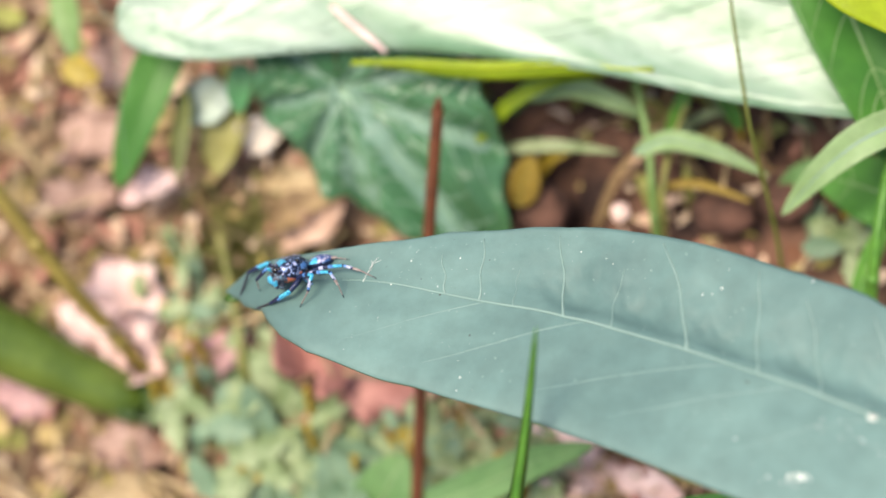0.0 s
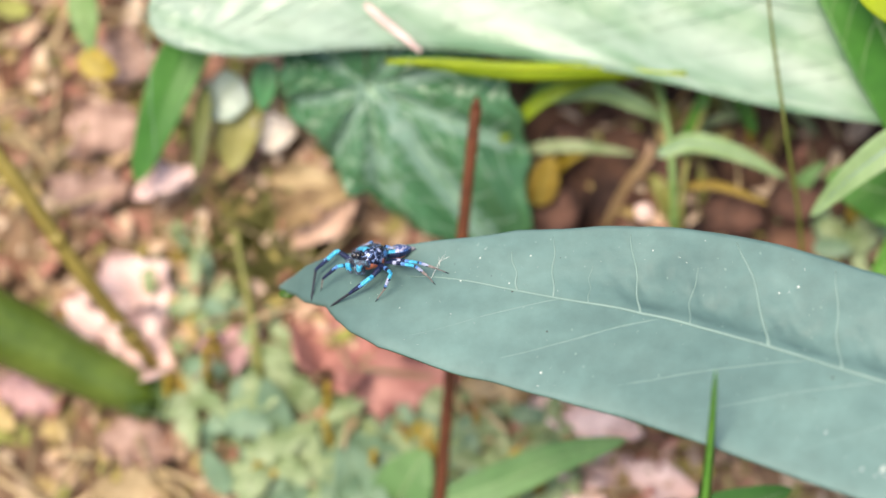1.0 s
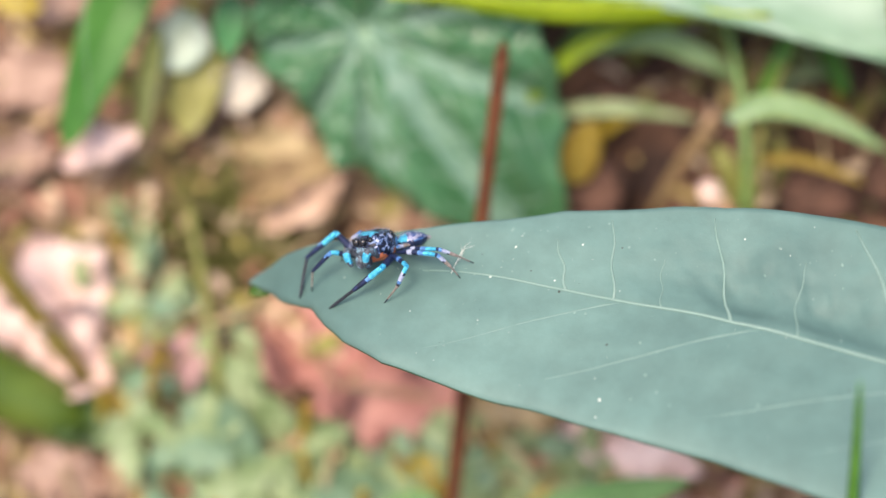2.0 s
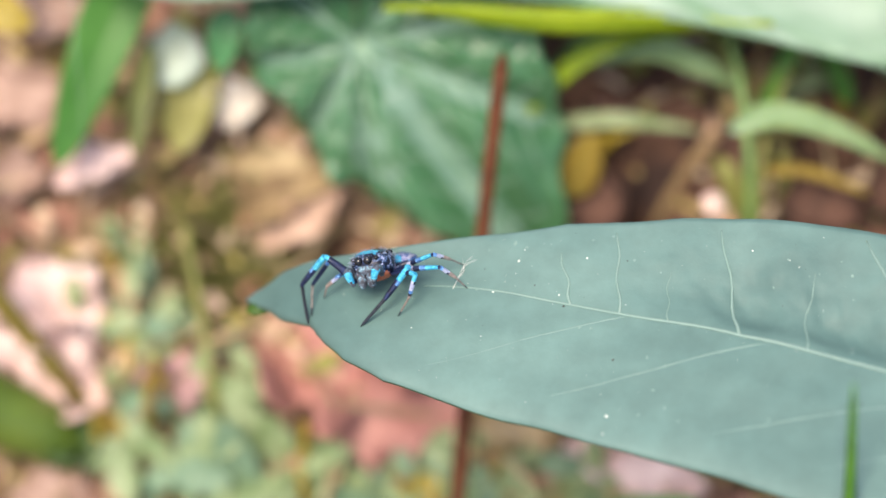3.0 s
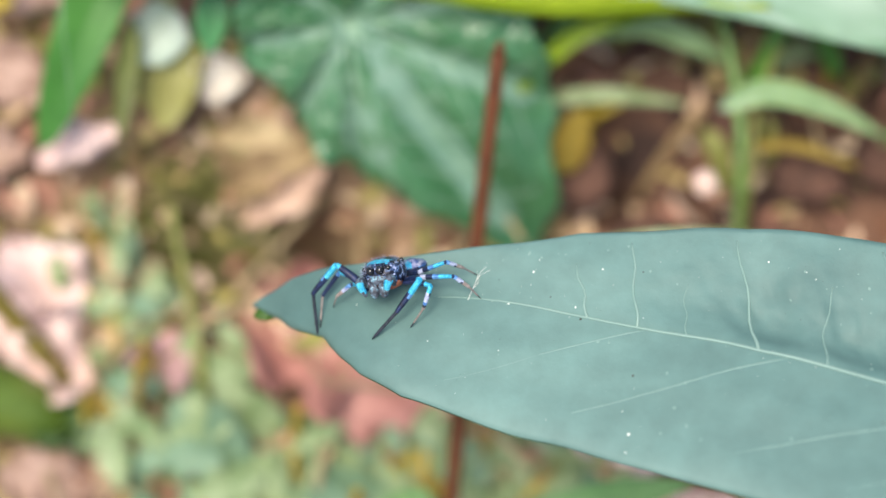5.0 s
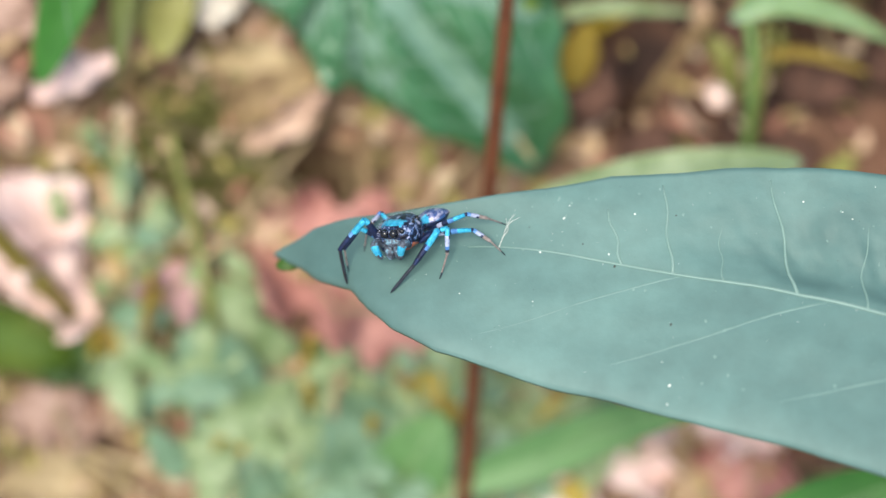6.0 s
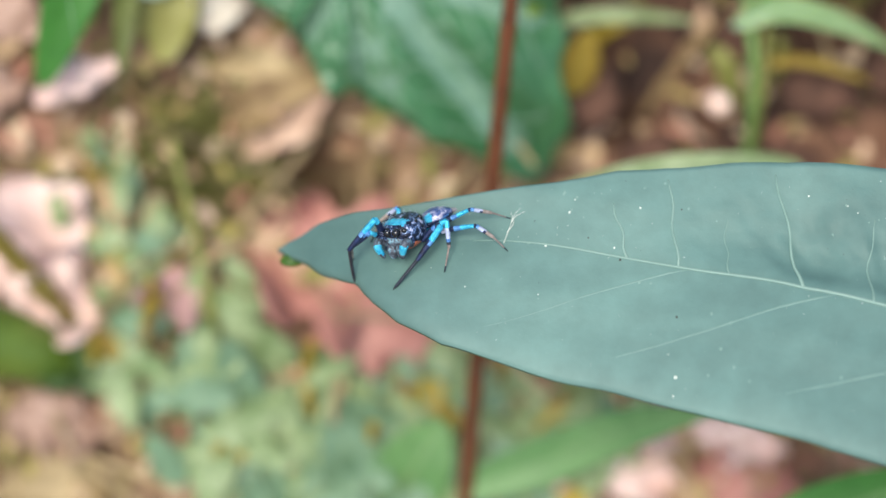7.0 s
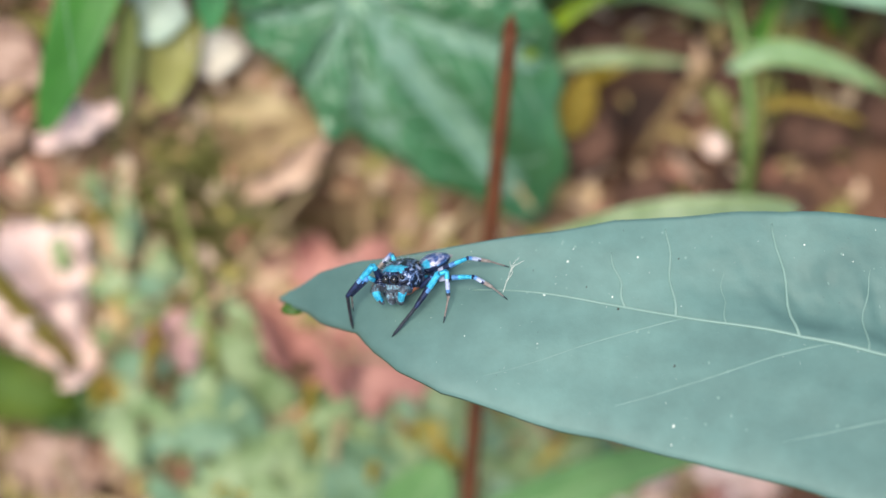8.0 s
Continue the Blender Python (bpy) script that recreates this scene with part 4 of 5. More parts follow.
# ---- single dead leaves and stones that stand out of the litter ----
def dead_leaf(label, spine, half, mat, seed, up=(0, -0.45, 0.89), group="dead leaves"):
    return simple_leaf("dead_leaf", label, spine, half, up, mat, mat, group=group, fold=0.4, wave=1.8, seed=seed, taper=(0.95, 0.75), rib=0.03, ragged=0.75)


dead_leaf("pale pink curled dead leaf on litter", [mm(-47.5, 30.5, -31.0), mm(-43.7, 31.9, -29.6), mm(-39.8, 33.4, -29.4)], 0.0015, PALE_DRY, 31)
dead_leaf("pale bleached pink dead leaf on litter", [mm(-56, 21.5, -38.6), mm(-50.5, 19.5, -40.0), mm(-46.0, 16.5, -42.0)], 0.0034, PALE_DRY, 32)
dead_leaf("pale bleached pink dead leaf on litter", [mm(-51, 26.5, -37.2), mm(-47.8, 23.0, -38.6), mm(-44.5, 19.0, -40.8)], 0.0038, PALE_DRY, 33)
dead_leaf("pale bleached pink dead leaf on litter", [mm(-54, 15.0, -42.0), mm(-49.8, 14.5, -43.0), mm(-45.6, 12.4, -44.6)], 0.0026, PALE_DRY, 34)
dead_leaf("pale bleached pink dead leaf on litter", [mm(-51.5, 18.5, -39.8), mm(-47.6, 17.6, -41.2), mm(-43.4, 15.4, -43.2)], 0.0038, PALE_DRY, 47)
dead_leaf("pale tan dead leaf on litter", [mm(-52.0, 8.0, -45.4), mm(-47.6, 7.4, -46.4), mm(-43.0, 6.4, -47.4)], 0.0032, DUSTY_DRY, 48)
dead_leaf("pale tan dead leaf on litter", [mm(-53.0, 2.0, -48.4), mm(-48.0, 2.6, -48.6), mm(-43.6, 1.6, -49.8)], 0.0030, RIDGE_DRY, 49)
dead_leaf("dusty pink dead leaf on litter", [mm(-39.4, 14.8, -42.0), mm(-36.6, 16.2, -40.6), mm(-33.0, 18.0, -40.2)], 0.0026, MAUVE_DRY, 35)
dead_leaf("dull mauve dead leaf on litter", [mm(-64, 13.0, -42.8), mm(-60.4, 12.2, -43.4), mm(-56.5, 10.8, -44.6)], 0.0026, MAUVE_DRY, 58)
dead_leaf("curled tan dead leaf with a dark hollow", [mm(-32.5, 29.6, -36.0), mm(-27.0, 31.2, -33.6), mm(-21.0, 32.8, -33.0)], 0.0019, TAN_DRY, 36)
dead_leaf("tan dead leaf folded on litter", [mm(-32.4, 27.0, -37.4), mm(-28.2, 28.4, -36.4), mm(-24.4, 30.0, -35.4), mm(-22.4, 32.8, -34.0)], 0.0014, PALE_RIDGE, 37)
dead_leaf("upper fold of a tan dead leaf on litter", [mm(-32.8, 34.6, -34.0), mm(-27.6, 33.8, -33.2), mm(-22.4, 32.4, -34.2)], 0.0017, RIDGE_DRY, 53)
dead_leaf("reddish pink dead leaf on soil", [mm(-30.0, 19.5, -40.6), mm(-23.5, 19.0, -40.8), mm(-15.0, 18.0, -41.8)], 0.0058, PINK_DRY, 38)
dead_leaf("reddish pink dead leaf on soil", [mm(-26.0, 12.5, -43.4), mm(-19.5, 13.3, -42.8), mm(-11.0, 14.0, -43.4)], 0.0052, PINK_DRY, 39)
dead_leaf("pink dead leaf on soil", [mm(-8.0, 6.0, -48.0), mm(-3.5, 5.4, -47.6), mm(2.0, 3.4, -48.4)], 0.0034, PINK_DRY, 40)
# pale leaves below the perch leaf: their colour makes up for light its shadow takes
dead_leaf("pale tan dead leaf on soil", [mm(0.0, 8.0, -46.8), mm(4.0, 5.4, -47.4), mm(9.0, 3.4, -48.0)], 0.0030, PALE_DRY, 41)
dead_leaf("pink dead leaf on soil", [mm(6.0, -1.0, -50.4), mm(11.5, -1.6, -50.2), mm(17.0, -3.4, -50.6)], 0.0036, PINK_DRY, 42)
dead_leaf("pale tan dead leaf on soil", [mm(-5.0, 12.5, -44.4), mm(0.0, 11.6, -44.4), mm(6.0, 9.6, -45.6)], 0.0032, PALE_DRY, 57)
dead_leaf("pinkish tan dead leaf on soil", [mm(-11.0, 12.5, -42.6), mm(-7.0, 12.0, -42.0), mm(-3.0, 10.4, -42.8)], 0.0022, RIDGE_DRY, 59)
dead_leaf("pale pink dead leaf on soil, brightened against shade", [mm(0.5, 8.8, -43.4), mm(4.5, 8.2, -42.8), mm(9.5, 6.2, -43.6)], 0.0026, PALE_DRY, 60)
dead_leaf("pale tan dead leaf on soil", [mm(-3.0, 2.0, -48.6), mm(1.5, 0.4, -48.4), mm(6.0, -1.0, -49.4)], 0.0026, PALE_DRY, 50)
dead_leaf("pale pink dead leaf on soil, brightened against shade", [mm(-9.0, -1.0, -50.0), mm(-5.0, -2.2, -49.8), mm(-0.5, -3.8, -50.6)], 0.0026, PALE_DRY, 51)
dead_leaf("tan dead leaf on soil", [mm(7.0, 4.5, -47.2), mm(11.0, 2.6, -47.6), mm(15.5, 1.0, -48.6)], 0.0026, PALE_DRY, 52)
dead_leaf("dusty pink dead leaf on litter", [mm(-56.0, 40.5, -30.0), mm(-51.0, 39.0, -29.6), mm(-46.0, 36.5, -30.4)], 0.0030, DUSTY_DRY, 43)
dead_leaf("dusty pink dead leaf on litter", [mm(-54.0, 48.0, -26.4), mm(-48.5, 46.0, -26.4), mm(-43.5, 45.0, -27.0)], 0.0030, DUSTY_DRY, 44)
dead_leaf("dusty pink dead leaf on litter", [mm(-58.0, 34.0, -32.4), mm(-53.0, 32.5, -32.6), mm(-48.0, 33.0, -32.6)], 0.0026, DUSTY_DRY, 45)


def lump_of(name, label, category, p, size, mat, seed, group=""):
    o = new(name, mesh_of(name, ball((0, 0, 0), size, seg=16, rings=10, shape=lambda c: c * (1 + 0.28 * noise.noise(c * 1.7 + Vector((seed, 0, 0))))), mat))
    o.location = p
    return tagged(o, label, category, group)


lump_of("pebble", "small pale pink pebble on dark soil", "stone", mm(9.7, 25.0, -26.8), (0.0011, 0.0011, 0.001), STONE, 1)
dead_leaf("bleached white leaf scrap on litter", [mm(-33.2, 36.4, -30.8), mm(-31.2, 37.8, -29.8), mm(-29.2, 38.4, -29.8)], 0.0018, WHITE_DRY, 46)
for k, (x, y, z, r) in enumerate(((-0.5, 30.5, -34.5, 3.6), (13.5, 34.5, -34.0, 3.0), (20.0, 30.0, -35.0, 3.4), (5.5, 25.5, -38.6, 3.0), (1.5, 37.5, -32.0, 2.6), (17.5, 24.0, -38.0, 2.6), (27, 31, -34, 3.2))):
    lump_of("soil_clod", "crumbly red-brown soil clod", "clod", mm(x, y, z), (r / 1000, r * 0.9 / 1000, r * 0.75 / 1000), SOIL, 5 + k, "soil clods")


# ---- small grey-green weeds at the foot of the bank ----
def make_weed(x, y, n, size, seed):
    rng = random.Random(seed)
    o = on_ground(x, y)
    root = thing("weed", "low grey-green weed with small lobed leaves", "weed", "weeds", place=o)
    for k in range(n):
        a = math.tau * k / n + rng.uniform(-0.4, 0.4)
        reach = size * rng.uniform(0.5, 1.5) / 1000
        tip = Vector((math.cos(a) * reach, math.sin(a) * reach, (size * rng.uniform(0.5, 1.5)) / 1000))
        part("stalk", tube(spline([Vector((0, 0, -0.001)), tip * 0.5 + Vector((0, 0, 0.0008)), tip], 6), 0.00016, 5), STALK_OLIVE, root)
        up = Vector((rng.uniform(-0.35, 0.35), -0.45 + rng.uniform(-0.25, 0.25), 0.85)).normalized()
        e1 = up.orthogonal().normalized()
        e1 = (Matrix.Rotation(rng.uniform(0, math.tau), 3, up) @ e1)
        e2 = up.cross(e1)
        length, wide = size * rng.uniform(1.0, 1.8) / 1000, size * rng.uniform(0.28, 0.5) / 1000
        lobes, bow = rng.choice((2, 3, 3, 4)), rng.uniform(-0.25, 0.1)
        bm = bmesh.new()
        rows = []
        for q in range(15):
            s = q / 14
            w = wide * max(0.03, math.sin(math.pi * s ** 0.8) ** 0.6) * (0.85 + 0.18 * math.sin(math.tau * lobes * s + 1.0))
            p = tip + e1 * length * (s - 0.4) + up * (bow * length * (2 * s - 1) ** 2)
            rows.append([bm.verts.new(p + e2 * w * j + up * abs(j) * w * 0.3) for j in (-1, -0.5, 0, 0.5, 1)])
        for ra, rb in zip(rows, rows[1:]):
            for j in range(4):
                bm.faces.new((ra[j], rb[j], rb[j + 1], ra[j + 1])).smooth = True
        part("leaflet", bm, YELLOW_LEAF if rng.random() < 0.04 else OCHRE_LEAF if rng.random() < 0.04 else WEED_LEAF if rng.random() < 0.6 else TEAL_LEAF, root)


for k, (x, y, n, s) in enumerate(((-14.5, 7.0, 6, 3.4), (-8.5, 5.5, 6, 3.4), (-30, 9, 9, 4.6), (-38.5, 12, 8, 4.0), (-21.5, 3.0, 7, 4.2), (-27.5, 2.0, 9, 5.0), (-34, 6.0, 7, 4.2), (-17, 1.5, 6, 4.0), (-30, 4.0, 8, 4.2), (-23.5, 4.0, 8, 4.2), (-13.5, 2.5, 8, 4.4), (-19, -0.5, 8, 4.6), 
                                                                    (-33, 17, 5, 3.0), (-36.5, 23.5, 5, 2.6), (-41.5, 27.0, 4, 2.4), (-4.5, 1.5, 6, 3.4), (33, 27, 4, 3.4), (-8.0, 2.0, 6, 3.6), (-1.0, 3.5, 5, 3.2), (-11.0, -3.0, 6, 3.6), (-40.0, 21.5, 5, 2.8), (-36.5, 20.0, 5, 2.6), (-43.0, 24.5, 4, 2.6), (-41.0, 14.5, 5, 3.0), (-10.5, 9.5, 6, 3.4), (-5.5, 8.0, 6, 3.4), (0.5, 7.0, 5, 3.2))):
    make_weed(x, y, n * 2, s * 0.95, 100 + k)


# ---- the foreground grass blade, rooted below the view ----
GRASS_ROOT = mm(-10.0, -56.0, -61.0)


def blade_piece(length, w0, w1, point):
    """A keeled strip of grass along +z."""
    bm = bmesh.new()
    rows = []
    for k in range(25):
        u = k / 24
        w = w0 + (w1 - w0) * u
        if point:
            w *= min(1.0, (1 - u) * 10.0 + 0.3)
        bow = 0.008 * length * math.sin(math.pi * u)
        rows.append([bm.verts.new((w * s + bow, 0.35 * w * abs(s) - h, length * u)) for s, h in ((-1, 0), (0, 0), (1, 0), (0, 0.0002))])
    for a, b in zip(rows, rows[1:]):
        for i, j in ((0, 1), (1, 2), (2, 3), (3, 0)):
            bm.faces.new((a[i], a[j], b[j], b[i])).smooth = True
    bm.faces.new(rows[-1])
    bm.faces.new(rows[0][::-1])
    bmesh.ops.recalc_face_normals(bm, faces=bm.faces)
    return bm


grass_blade = thing("grass_blade", "single green grass blade standing before the broad leaf", "grass", place=GRASS_ROOT)
grass_low = part("lower_blade", blade_piece(0.0660, 0.0006, 0.00082, False), GRASS, grass_blade)
grass_top = part("upper_blade", blade_piece(0.0240, 0.00082, 0.0002, True), GRASS, grass_blade)


# ---- yellow upright stems among the weeds ----
for x, y, h, lean in ((-39.5, 12.5, 11, 0.8), (-37.9, 15.0, 9, -0.6), (-25.8, 9.0, 10, 0.5), (-25.4, 6.0, 8, -0.4), (-21.0, 3.0, 8, 0.6), (-44.0, 11.0, 8, 0.4), (-31.5, 10.5, 7, -0.8)):
    make_stem("yellow_weed", "thin upright yellow-ochre weed stem", [on_ground(x, y, -1), on_ground(x + lean * 0.3, y + 0.2, h * 0.5), on_ground(x + lean, y + 0.8, h)], 0.00062, 0.0004, YELLOW_LEAF, "yellow weeds")
simple_leaf("withered_leaf", "ochre-brown withered leaf low among weeds", [on_ground(-35, 0.6, 3.0), on_ground(-31, 1.2, 4.5), on_ground(-27, 0.4, 3.0)], 0.0020, (0, -0.4, 0.9), YELLOW_LEAF, STALK_OLIVE, seed=52, wave=0.6)
simple_leaf("sage_leaf", "upright blue-green leaf among weeds", [on_ground(-31.0, 5.0, 3), on_ground(-31.6, 8.0, 6.5), on_ground(-32.4, 11.0, 9)], 0.0021, (0.1, -0.7, 0.7), TEAL_LEAF, WEED_LEAF, group="sage leaves", seed=53)
simple_leaf("sage_leaf", "broad blue-green leaf among weeds", [on_ground(-19.5, -2.5, 3), on_ground(-17.0, 0.5, 7), on_ground(-14.5, 3.5, 9)], 0.0034, (-0.2, -0.6, 0.75), MUTED_LEAF, WEED_LEAF, group="sage leaves", seed=54)
simple_leaf("sage_leaf", "broad blue-green leaf among weeds", [on_ground(-22.0, -1.0, 3), on_ground(-22.5, 2.0, 6.0), on_ground(-24.0, 5.0, 8)], 0.0028, (0.2, -0.6, 0.75), TEAL_LEAF, WEED_LEAF, group="sage leaves", seed=55)


# ---- the jumping spider ----
M = 0.001
B = 0.00128


def banded(points, radii, bands, sides=9):
    """A leg piece along +x: bands are (share of the length at which it ends, material index)."""
    n = 18
    line = spline([Vector(p) for p in points], n)
    rr = [curve1(radii, k / n) for k in range(n + 1)]
    bm = tube(line, rr, sides)
    length = line[-1].x
    for f in bm.faces:
        u = f.calc_center_median().x / length
        f.material_index = next((m for end, m in bands if u <= end), bands[-1][1])
    return bm


LEG_MATS = [NAVY, CYAN, SKYBLUE, INK, PALE_LEG, LILAC]
# hip (forward, left, up), thigh and shin lengths and the shin's bow in mm, thickness
LEGS = {
    "L1": ((-0.1, 0.95, -0.75), 1.9, 5.7, 0.30, 0.25), "R1": ((0.85, -1.0, -0.9), 3.0, 5.8, 1.1, 0.25),
    "L2": ((0.2, 1.0, -0.7), 2.4, 3.8, 0.25, 0.19), "R2": ((0.4, -1.05, -0.8), 2.8, 4.4, 0.65, 0.19),
    "L3": ((-0.35, 1.05, -0.6), 3.6, 3.0, 0.15, 0.17), "R3": ((-0.35, -1.05, -0.6), 2.0, 3.2, 0.4, 0.17),
    "L4": ((-0.9, 0.9, -0.55), 3.5, 3.4, 0.15, 0.16), "R4": ((-0.8, -0.9, -0.45), 2.3, 2.7, 0.15, 0.16),
}
# the way in which each knee stands out: seconds, then x, y, z
KNEES = {
    "L1": [(0.0, 0.1, -0.8, 0.5), (0.5, 0.2, -0.85, 0.4), (1.0, -0.04, -0.75, 0.66), (1.8, -0.1, -0.65, 0.75), (2.8, 0.3, -0.67, 0.68), (5.2, 0.33, -0.65, 0.69), (6.3, 0.2, -0.56, 0.8), (8.0, 0.2, -0.56, 0.8)],
    "R1": [(0.0, -0.36, 0.9, 0.2), (1.0, -0.45, 0.85, 0.25), (1.8, -0.36, 0.92, 0.15), (2.8, -0.66, 0.58, 0.47), (5.2, -0.6, 0.74, 0.3), (6.3, -0.73, 0.27, 0.63), (8.0, -0.73, 0.24, 0.64)],
    "L2": [(0.0, 0.78, -0.28, 0.56), (1.0, 0.57, -0.52, 0.64), (1.8, 0.56, -0.52, 0.64), (2.8, 0.71, -0.35, 0.61), (5.2, 0.8, -0.24, 0.55), (6.3, 0.8, 0.26, 0.55), (8.0, 0.78, 0.2, 0.6)],
    "R2": [(0.0, -0.5, -0.1, 0.86), (1.8, -0.5, -0.1, 0.86), (2.8, -0.56, 0.74, 0.35), (5.2, -0.46, 0.85, 0.15), (6.3, -0.6, 0.05, 0.8), (8.0, -0.6, 0.02, 0.8)],
    "L3": [(0.0, 0.33, 0.2, 0.92), (1.0, 0.18, -0.08, 0.98), (2.8, 0.13, -0.03, 0.99), (5.2, 0.16, 0.14, 0.98), (6.3, 0.18, 0.5, 0.85), (8.0, 0.12, 0.4, 0.9)],
    "R3": [(0.0, 0.1, 0.6, 0.8), (1.8, 0.0, 0.5, 0.8), (2.8, -0.63, -0.1, 0.77), (5.2, -0.62, -0.1, 0.77), (6.3, -0.1, 0.95, 0.3), (8.0, -0.1, 0.95, 0.3)],
    "L4": [(0.0, 0.15, 0.7, 0.7), (0.5, 0.14, 0.32, 0.94), (1.0, 0.0, -0.3, 0.95), (2.8, 0.07, -0.17, 0.98), (5.2, 0.04, 0.0, 1.0), (6.3, -0.06, 0.17, 0.98), (8.0, -0.06, 0.17, 0.98)],
    "R4": [(0.0, 0.3, 0.3, 0.5), (1.8, 0.5, -0.2, 0.5), (8.0, 0.6, -0.3, 0.4)],
}


def make_spider():
    root = thing("jumping_spider", "small blue-black jumping spider with cyan iridescent bands", "spider")
    # head and thorax
    def boxy(c):
        k = 1.0 - 0.28 * max(0.0, -c.x)
        flat = 0.86 if c.z > 0 else 1.0
        front = 1.06 if c.x > 0.3 else 1.0
        return Vector((math.copysign(abs(c.x) ** 0.8, c.x), math.copysign(abs(c.y) ** 0.85, c.y) * k, math.copysign(abs(c.z) ** 0.9, c.z) * flat * front))
    bm = ball((0.2 * B, 0, 0), (1.3 * B, 1.22 * B, 0.98 * B), seg=36, rings=24, shape=boxy)
    for f in bm.faces:
        c = f.calc_center_median() / B
        if 0.55 < c.x < 1.15 and c.z > 0.5 and abs(c.y) < 0.7:
            f.material_index = 1
        elif -1.0 < c.x < -0.4 and -0.1 < c.z < 0.3 and abs(c.y) > 0.6:
            f.material_index = 2
        elif c.z < -0.55 + 0.3 * noise.noise(c * 2.0):
            f.material_index = 3
    prosoma = part("cephalothorax", bm, [CARAPACE, CYAN, SKYBLUE, RUST], root)
    for y, z, x, r in ((0.29, 0.30, 1.42, 0.265), (-0.29, 0.30, 1.42, 0.265), (0.74, 0.38, 1.24, 0.15), (-0.74, 0.38, 1.24, 0.15), (0.98, 0.58, 0.35, 0.1), (-0.98, 0.58, 0.35, 0.1), (0.86, 0.56, -0.25, 0.15), (-0.86, 0.56, -0.25, 0.15)):
        part("eye", ball((x * B, y * B, z * B), (r * B,) * 3, seg=16, rings=10), EYE_BLACK, prosoma, "glossy black eye")
    part("face", ball((1.32 * B, 0, -0.22 * B), (0.26 * B, 0.62 * B, 0.34 * B), seg=16, rings=10, shape=lambda c: c * (1 + 0.15 * noise.noise(c * 5))), FACE, prosoma, "grey haired face")
    rng = random.Random(8)
    bm = bmesh.new()
    for _ in range(170):
        a, b = rng.uniform(0, math.tau), rng.uniform(-0.3, 1.0)
        p = Vector((rng.uniform(-1.0, 1.45), 0, 0))
        q = math.sqrt(max(0.05, 1 - (p.x / 1.6) ** 2))
        d = Vector((0.2, math.cos(a) * 1.25 * q, abs(math.sin(a)) * 0.85 * q))
        s = (p + d) * B
        tube([s * 0.99, s + (d.normalized() + Vector((0.5, 0, 0.1))).normalized() * rng.uniform(0.12, 0.28) * B], [0.012 * B, 0.004 * B], 3, bm)
    part("hair", bm, LILAC, prosoma, "short pale hairs")
    for s in (1, -1):
        part("chelicera", ball((1.34 * B, s * 0.3 * B, -0.78 * B), (0.29 * B, 0.3 * B, 0.5 * B), seg=14, rings=10), FACE, root)
        bm = tube(spline([Vector(p) * B for p in ((0.9, s * 0.75, -0.6), (1.5, s * 0.95, -0.2), (1.85, s * 0.85, -0.45), (1.75, s * 0.62, -1.05))], 12), [q * B for q in (0.17, 0.18, 0.2, 0.23, 0.25, 0.26, 0.26, 0.25, 0.23, 0.21, 0.19, 0.15, 0.08)], 10)
        for f in bm.faces:
            c = f.calc_center_median() / B
            f.material_index = 1 if (c.x > 1.7 and -0.8 < c.z < -0.28) else 2
        part("pedipalp", bm, [INK, CYAN, FACE], root, "cyan tipped feeler")
    part("pedicel", tube([Vector(p) * B for p in ((-0.8, 0, -0.25), (-1.15, 0, -0.25), (-1.5, 0, -0.2))], 0.25 * B, 8), NAVY, root)
    # abdomen
    def egg(c):
        k = 1.0 - 0.30 * max(0.0, -c.x) - 0.12 * max(0.0, c.x)
        return Vector((c.x, c.y * k, c.z * k))
    bm = ball((-1.1 * B, 0, 0.02 * B), (1.05 * B, 0.72 * B, 0.56 * B), seg=36, rings=24, shape=egg)
    for f in bm.faces:
        c = f.calc_center_median() / B
        x, z, y = (c.x + 1.1) * 1.45, (c.z - 0.02) * 1.3, c.y * 1.2
        if 0.45 < x < 1.35 and z > 0.05 and abs(y) > 0.3:
            f.material_index = 1
        elif z > 0.1:
            f.material_index = 2
        elif z < -0.5 and x > -0.9:
            f.material_index = 3
        elif -0.9 < x < -0.1 and abs(y) > 0.45 and z > 0:
            f.material_index = 4
    abdomen = part("abdomen", bm, [NAVY, CYAN, BACK, RUST, SKYBLUE], root)
    part("spinneret", tube([Vector(p) * B for p in ((-2.0, 0, 0.0), (-2.3, 0, -0.05), (-2.45, 0, -0.1))], [0.2 * B, 0.14 * B, 0.06 * B], 8), SPIDER_GREY, abdomen)
    legs = {}
    for key, (hip, a, b, bow, r) in LEGS.items():
        first, hind = key[1] == "1", key[1] in "34"
        femur = banded([(0, 0, 0), (a * 0.35 * M, 0, 0.14 * M), (a * 0.75 * M, 0, 0.09 * M), (a * M, 0, 0)],
                       [(0, r * 0.85 * M), (0.35, r * 1.2 * M), (0.7, r * 1.05 * M), (0.9, r * 0.9 * M), (1.0, r * 0.85 * M)],
                       [(0.90, 0), (1.0, 1)] if first else [(0.28, 0), (0.44, 5), (0.55, 0), (0.72, 2), (0.95, 1), (1.0, 0)] if hind else [(0.50, 0), (0.62, 2), (0.80, 0), (1.0, 1)])
        leg = part("leg", femur, LEG_MATS, root)
